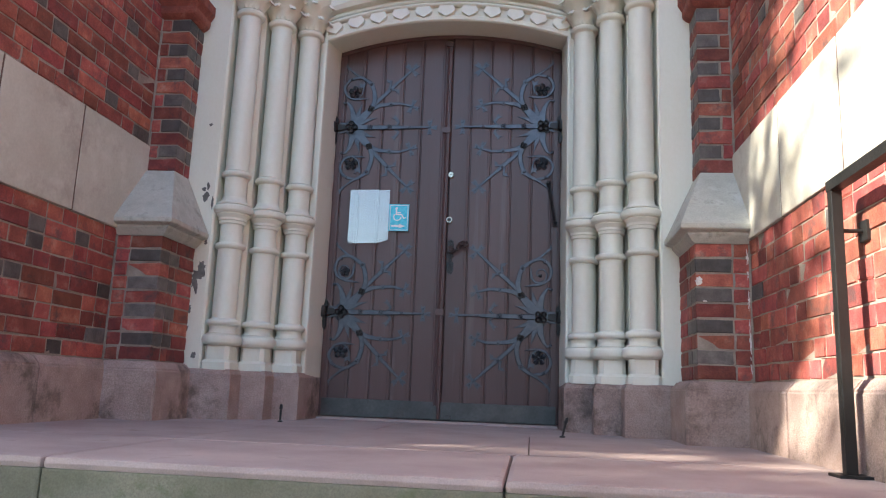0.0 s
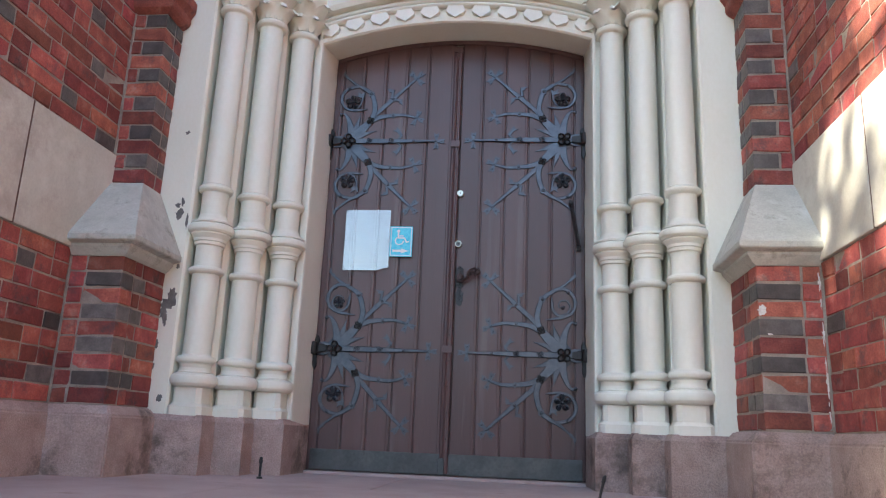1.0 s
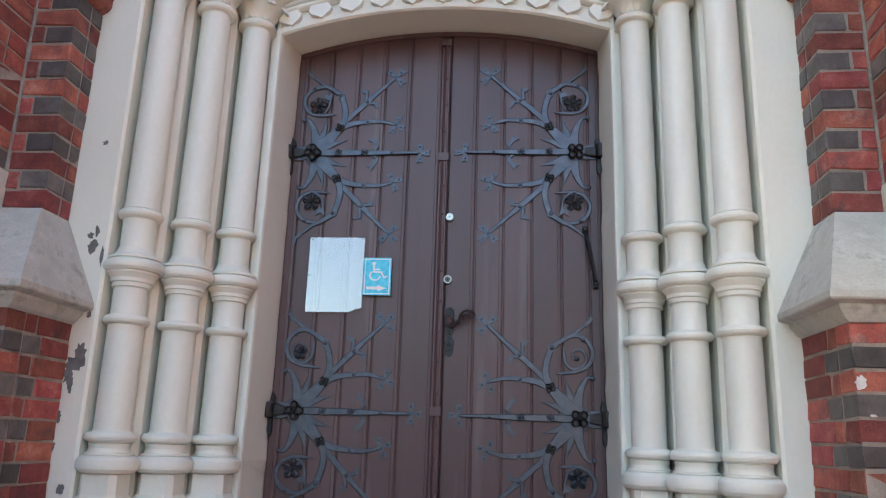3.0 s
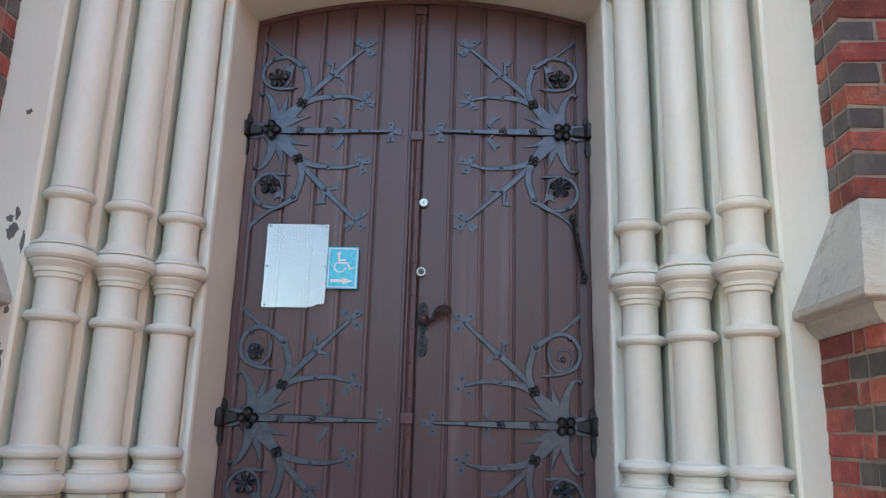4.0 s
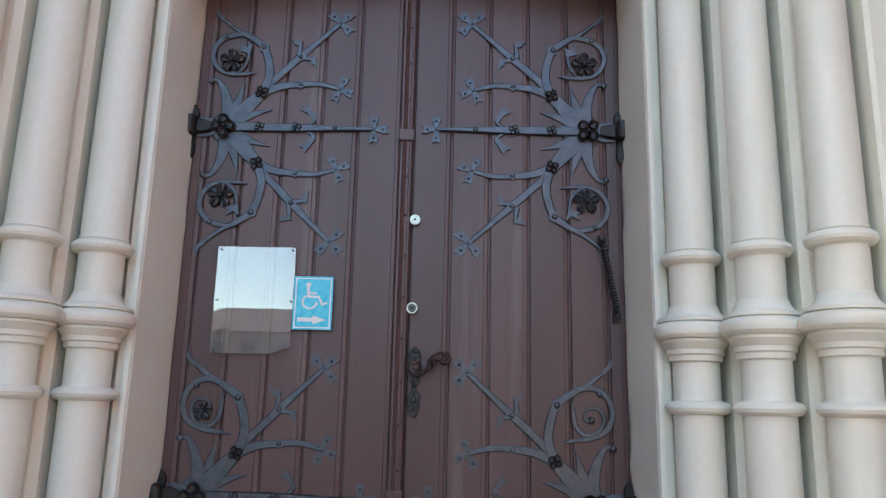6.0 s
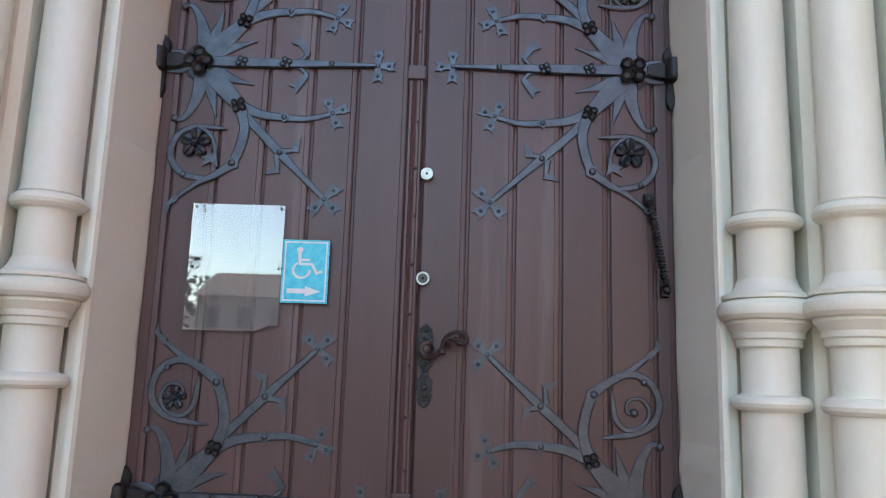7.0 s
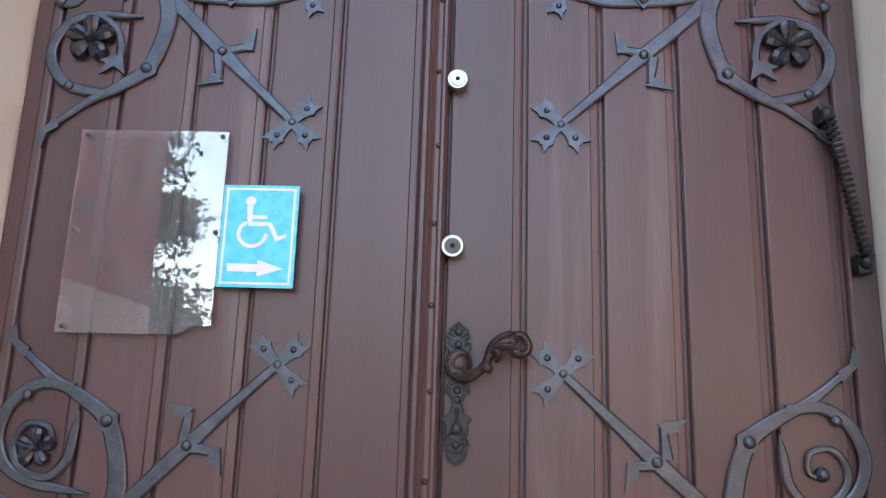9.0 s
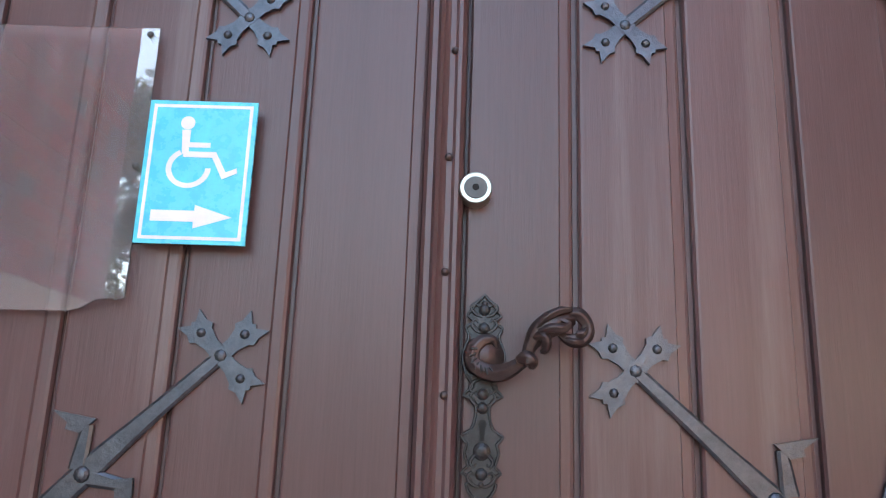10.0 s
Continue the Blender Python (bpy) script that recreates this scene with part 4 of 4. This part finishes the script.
# handrail on the right wall
rail = thing("handrail", (1.635, -2.46, 0), "black painted square steel handrail by brick wall", "handrail")
RX, RY = 1.635, -2.46
part("post", block(RX - 0.018, RX + 0.018, RY - 0.018, RY + 0.018, 0.0, 0.955, 0.003), RAILMAT, rail)
part("foot_plate", block(RX - 0.05, RX + 0.05, RY - 0.05, RY + 0.05, 0.0, 0.010, 0.002), RAILMAT, rail)
tr = bmesh.new()
loft(tr, [[(RX + a, y + b * 0.0, z + c) for a, b, c in ((-0.02, 0, -0.018), (0.02, 0, -0.018), (0.02, 0, 0.018), (-0.02, 0, 0.018))] for y, z in ((RY + 0.02, 0.955), (-2.95, 0.955), (-4.55, 0.955 - 0.72))])
part("top_rail", tr, RAILMAT, rail)
br = bmesh.new()
bmesh.ops.create_cone(br, segments=10, radius1=0.007, radius2=0.007, depth=WALL_X - RX, cap_ends=True, matrix=Matrix.Translation(((RX + WALL_X) / 2, RY, 0.80)) @ Matrix.Rotation(math.pi / 2, 4, "Y"))
part("wall_bracket", br, RAILMAT, rail)
part("bracket_plate", block(WALL_X - 0.012, WALL_X + 0.01, RY - 0.03, RY + 0.03, 0.765, 0.835, 0.002), RAILMAT, rail)
part("lower_post", block(RX - 0.018, RX + 0.018, -4.55, -4.514, GROUND_Z, 0.24, 0.003), RAILMAT, rail)

# iron door stops on the landing
for x, y, lean in ((-0.83, -0.70, 0.0), (0.79, -0.98, 0.25)):
    st = thing("door_stop", (x, y, 0), "small rusty iron door stop pin on floor", "door stop", "door stops")
    bx = bmesh.new()
    loft(bx, [[(x + lean * z + r * math.cos(t), y + r * math.sin(t), z) for t in [2 * math.pi * k / 8 for k in range(8)]] for r, z in ((0.016, 0.0), (0.014, 0.008), (0.006, 0.01), (0.007, 0.07), (0.010, 0.078), (0.008, 0.10), (0.003, 0.104))])
    part("pin", bx, BLACKIRON, st)

# peeled paint and lime spots
rng = random.Random(7)


def blotch(parent, name, place, c, ru, rv, material, label, thick=0.0015, n=18, lobes=0.45):
    pts = []
    thick += 0.0012 * rng.random()
    for k in range(n):
        a = 2 * math.pi * k / n
        q = 1 + lobes * (rng.random() - 0.5) * 2 * 0.8
        pts.append((c[0] + ru * q * math.cos(a), c[1] + rv * q * math.sin(a)))
    part(name, plate(bmesh.new(), pts, thick, place), material, parent, label)


face = lambda u, v, d: (u, -0.7002 - d, v)
for c, ru, rv in (((-1.375, 0.885), 0.022, 0.045), ((-1.395, 0.845), 0.026, 0.03), ((-1.410, 0.800), 0.014, 0.03), ((-1.398, 0.765), 0.008, 0.028), ((-1.428, 0.64), 0.010, 0.022), ((-1.432, 0.52), 0.007, 0.014), ((-1.392, 1.335), 0.018, 0.028), ((-1.405, 1.39), 0.010, 0.014), ((-1.38, 1.41), 0.007, 0.02), ((-1.375, 0.36), 0.012, 0.014), ((-1.36, 1.05), 0.008, 0.010), ((-1.402, 1.815), 0.009, 0.008), ((-1.345, 1.30), 0.006, 0.03)):
    blotch(MATS["portal_reveal_left"], "peeled_patch", face, (c[0] - 0.028, c[1] + 0.012), ru * 1.25, rv * 1.2, PEEL, "bare grey patch of peeled paint")
pf = lambda u, v, d: (u, -1.1165 - d, v)
for c, ru, rv in (((1.470, 0.822), 0.017, 0.024), ((1.50, 0.718), 0.010, 0.004)):
    blotch(MATS["portal_reveal_right"], "lime_spot", pf, c, ru, rv, LIME, "white lime spot")

corner = lambda u, v, d: (WALL_X - 0.004 - u, -1.1175 - d, v)
for v, ru, rv in ((0.95, 0.010, 0.03), (0.86, 0.006, 0.02), (0.72, 0.012, 0.035), (0.60, 0.008, 0.02), (0.52, 0.010, 0.05), (0.40, 0.008, 0.03)):
    blotch(MATS["portal_reveal_right"], "lime_streak", corner, (0.010, v), ru * 0.5, rv, LIME, "white lime streak in the corner joint", 0.001, 22, 0.9)

# ---- beyond the camera: what the pane mirrors and what dapples the sun ----
def tree(x, y, height, crown_r, seed, low=0.22, count=2600, spread=0.34):
    r = random.Random(seed)
    t = thing("broadleaf_tree", (x, y, GROUND_Z), "tall leafy green tree on paved ground", "tree", "trees")
    tb = bmesh.new()
    turned(tb, [(0.34, GROUND_Z), (0.26, GROUND_Z + 0.6), (0.21, GROUND_Z + height * 0.4), (0.10, GROUND_Z + height * 0.75), (0.03, GROUND_Z + height * 0.95)], x, y, 12)
    trunk = part("trunk", tb, BARK, t, smooth=60)
    tips = []
    for k in range(26):
        a, zf = r.random() * 6.283, low + (0.95 - low) * k / 26
        reach = crown_r * (0.35 + 0.65 * math.sin(math.pi * min(1.0, (zf - low) / (1 - low) * 0.8 + 0.22))) * (0.75 + 0.4 * r.random())
        z0 = GROUND_Z + height * zf
        tip = (x + reach * math.cos(a), y + reach * math.sin(a), z0 + 0.25 * reach)
        lb = bmesh.new()
        base = Vector((x, y, z0))
        end = Vector(tip)
        d = (end - base).normalized()
        sdv = d.cross(Vector((0, 0, 1))).normalized()
        up = sdv.cross(d)
        loft(lb, [[c + (sdv * math.cos(q) + up * math.sin(q)) * rad for q in (0, 1.257, 2.513, 3.77, 5.027)] for c, rad in ((base, 0.07), ((base + end) / 2 + Vector((0, 0, 0.1)), 0.045), (end, 0.012))])
        part("limb", lb, BARK, t)
        tips.append((base, end))
    verts, faces = [], []
    for k in range(count):
        b, e = r.choice(tips)
        c = b.lerp(e, 0.25 + 0.85 * r.random() ** 0.7) + Vector((r.gauss(0, spread), r.gauss(0, spread), r.gauss(0, spread * 0.85)))
        for q in range(5):
            p = c + Vector((r.gauss(0, 0.13), r.gauss(0, 0.13), r.gauss(0, 0.10)))
            u = Vector((r.gauss(0, 1), r.gauss(0, 1), r.gauss(0, 0.7))).normalized()
            w = u.cross(Vector((r.gauss(0, 1), r.gauss(0, 1), r.gauss(0, 1)))).normalized()
            s = 0.10 + 0.07 * r.random()
            n = len(verts)
            verts += [p - u * s, p + w * s * 0.5, p + u * s, p - w * s * 0.5]
            faces.append((n, n + 1, n + 2, n + 3))
    me = bpy.data.meshes.new("crown")
    me.from_pydata(verts, [], faces)
    me.materials.append(LEAF)
    crown = new("crown", me)
    attach(crown, t)
    tagged(crown, kind="stuff")
    return t


tree(-13.3, -20.5, 14.0, 4.5, 3, low=0.10, count=22000, spread=0.60)
tree(-13.5, -6.8, 18.5, 5.4, 5, low=0.15, count=7000)


def house(x0, x1, y, depth, eaves, ridge, storeys, bays):
    h = thing("house", ((x0 + x1) / 2, y, GROUND_Z), "pale rendered town house with dark pitched roof", "house", "houses opposite")
    part("wall", block(x0, x1, y - depth, y, GROUND_Z, eaves), HOUSEWALL, h)
    rb = loft(bmesh.new(), [[(x, y + 0.4, eaves - 0.1), (x, y - depth / 2, ridge), (x, y - depth - 0.4, eaves - 0.1)] for x in (x0 - 0.3, x1 + 0.3)])
    part("roof", rb, ROOFMAT, h)
    for c in (0.3, 0.75):
        xc = x0 + (x1 - x0) * c
        part("chimney", block(xc - 0.5, xc + 0.5, y - depth / 2 - 0.4, y - depth / 2 + 0.4, ridge - 0.8, ridge + 1.1), BRICK, h)
    sh = (eaves - GROUND_Z) / storeys
    for s in range(storeys):
        for b in range(bays):
            xc = x0 + (x1 - x0) * (b + 0.5) / bays
            zc = GROUND_Z + sh * (s + 0.55)
            win = part("window", block(xc - 0.65, xc + 0.65, y - 0.02, y + 0.06, zc - 0.95, zc + 0.95), ROOFMAT, h)
            part("pane", block(xc - 0.52, xc + 0.52, y + 0.055, y + 0.075, zc - 0.82, zc + 0.82), WINGLASS, win)


house(-52, -21.5, -64, 11, 4.6, 7.4, 2, 9)
house(-21, 6, -60, 11, 7.4, 10.0, 2, 10)
house(6, 34, -62, 11, 6.2, 9.4, 2, 9)

# ---- bricks, last ----
BR_L, BR_H, PITCH, JOINT = 0.240, 0.074, 0.083, 0.009
BRICKS = {}
brng = random.Random(11)


def brick_mesh(lx, ly, lz, material):
    """A brick with worn arrises, centred on its own origin; alike bricks share it."""
    variant = brng.randrange(7)
    key = (round(lx, 3), round(ly, 3), round(lz, 3), material.name, variant)
    if key not in BRICKS:
        a, b, c, e = lx / 2, ly / 2, lz / 2, 0.004
        bm = bmesh.new()
        loft(bm, [[(x * (a - o), y * (b - o), z) for x, y in ((-1, -1), (1, -1), (1, 1), (-1, 1))] for z, o in ((-c, e), (-c + e, 0), (c - e, 0), (c, e))])
        bmesh.ops.bevel(bm, geom=[ed for ed in bm.edges if abs(ed.verts[0].co.z - ed.verts[1].co.z) > lz * 0.5], offset=e, segments=1, affect="EDGES")
        for v in bm.verts:
            v.co += Vector((brng.gauss(0, 0.0018), brng.gauss(0, 0.0018), brng.gauss(0, 0.0019)))
        BRICKS[key] = finish(bm, material)
    return BRICKS[key]


def lay(parent, x0, x1, y0, y1, z0, z1, material, jut=(0, 0)):
    ob = new("brick", brick_mesh(abs(x1 - x0), abs(y1 - y0), z1 - z0, material))
    j = brng.uniform(-0.0015, 0.002)
    m = Matrix.Translation(((x0 + x1) / 2 + jut[0] * j, (y0 + y1) / 2 + jut[1] * j, (z0 + z1) / 2 + brng.uniform(-0.001, 0.001))) @ Euler((brng.gauss(0, 0.006), brng.gauss(0, 0.006), brng.gauss(0, 0.007))).to_matrix().to_4x4()
    attach(ob, parent, m)


# side walls
for sx, nm in ((-1, "wall_left"), (1, "wall_right")):
    w = MATS[nm]
    xa, xb = sx * (WALL_X + 0.001), sx * (WALL_X + 0.09)
    courses = [0.318 + (BAND[sx][0] - 0.320) / 9 * k for k in range(9)] + [BAND[sx][1] + 0.006 + PITCH * k for k in range(14)]
    for k, z in enumerate(courses):
        y = (-1.118 if z < 1.1 else -0.892) - JOINT / 2
        first = True
        pat = ((1, 0.5, 0.5, 1, 0.5), (0.5, 1, 0.5, 0.5, 1))[k % 2]
        i = k * 3
        while y > WALL_END[sx] + 0.06:
            f = 0.75 if first and k % 4 == 1 else (0.5 if first and k % 2 else pat[i % 5])
            first = False
            L = BR_L * f - (JOINT / 2 if f < 1 else 0)
            L = min(L, y - WALL_END[sx] - 0.012)
            dark = brng.random() < (0.20 if sx < 0 else 0.06)
            lay(w, xa, xb, y - L, y, z + JOINT / 2, z + JOINT / 2 + BR_H, DARKBRICK if dark and f < 1 else BRICK, (-sx, 0))
            y -= L + JOINT
            i += 1

# piers: red courses alternate with dark ones
for sx, nm in ((-1, "portal_reveal_left"), (1, "portal_reveal_right")):
    w = MATS[nm]
    for low, xi, yf, z0, n in ((True, 1.455, -1.116, 0.317, 9), (False, 1.540, -0.892, 1.462, 12)):
        pitch = 0.0783 if low else PITCH
        bh = pitch - JOINT
        for k in range(n):
            z = z0 + pitch * k + JOINT / 2
            dark = (k % 2 == 1)
            fl = 0.185 if low else 0.125
            xm = xi + (fl if dark or not low else 0.19)
            if not dark and not low:
                xm = WALL_X - 0.006
            D = DARKBRICK if dark else BRICK
            lay(w, sx * xi, sx * (xm - JOINT / 2), yf, yf + 0.11, z, z + bh, D, (0, -1))
            if WALL_X - xm > 0.03:
                lay(w, sx * (xm + JOINT / 2), sx * (WALL_X - 0.002), yf, yf + 0.11, z, z + bh, BRICK, (0, -1))
            ya = yf + 0.11 + JOINT
            yb = -0.702
            if yb - ya > 0.16:
                ym = ya + (0.07 if not dark else 0.11)
                lay(w, sx * xi, sx * (xi + 0.1), ya, ym - JOINT / 2, z, z + bh, DARKBRICK if dark else BRICK, (-sx, 0))
                lay(w, sx * xi, sx * (xi + 0.1), ym + JOINT / 2, yb, z, z + bh, BRICK, (-sx, 0))
            else:
                lay(w, sx * xi, sx * (xi + 0.1), ya, yb, z, z + bh, D, (-sx, 0))
    # moulded brick impost on the pier
    bmx = loft(bmesh.new(), [[(sx * x, y, z) for x, y in ((WALL_X, -0.702), (xi, -0.702), (xi, yf), (WALL_X, yf))] for xi, yf, z in ((1.540, -0.892, 2.458), (1.520, -0.907, 2.470), (1.505, -0.922, 2.485), (1.50, -0.927, 2.500), (1.50, -0.927, 2.530), (1.488, -0.94, 2.550), (1.475, -0.955, 2.570), (1.475, -0.955, 2.630), (1.540, -0.892, 2.650))])
    part("moulded_impost", bmx, BRICK, w, "moulded red brick impost")
    part("upper_brickwork", block(sx * 1.538, sx * (WALL_X - 0.006), -0.889, -0.70, 2.65, 4.6), BRICK, w)
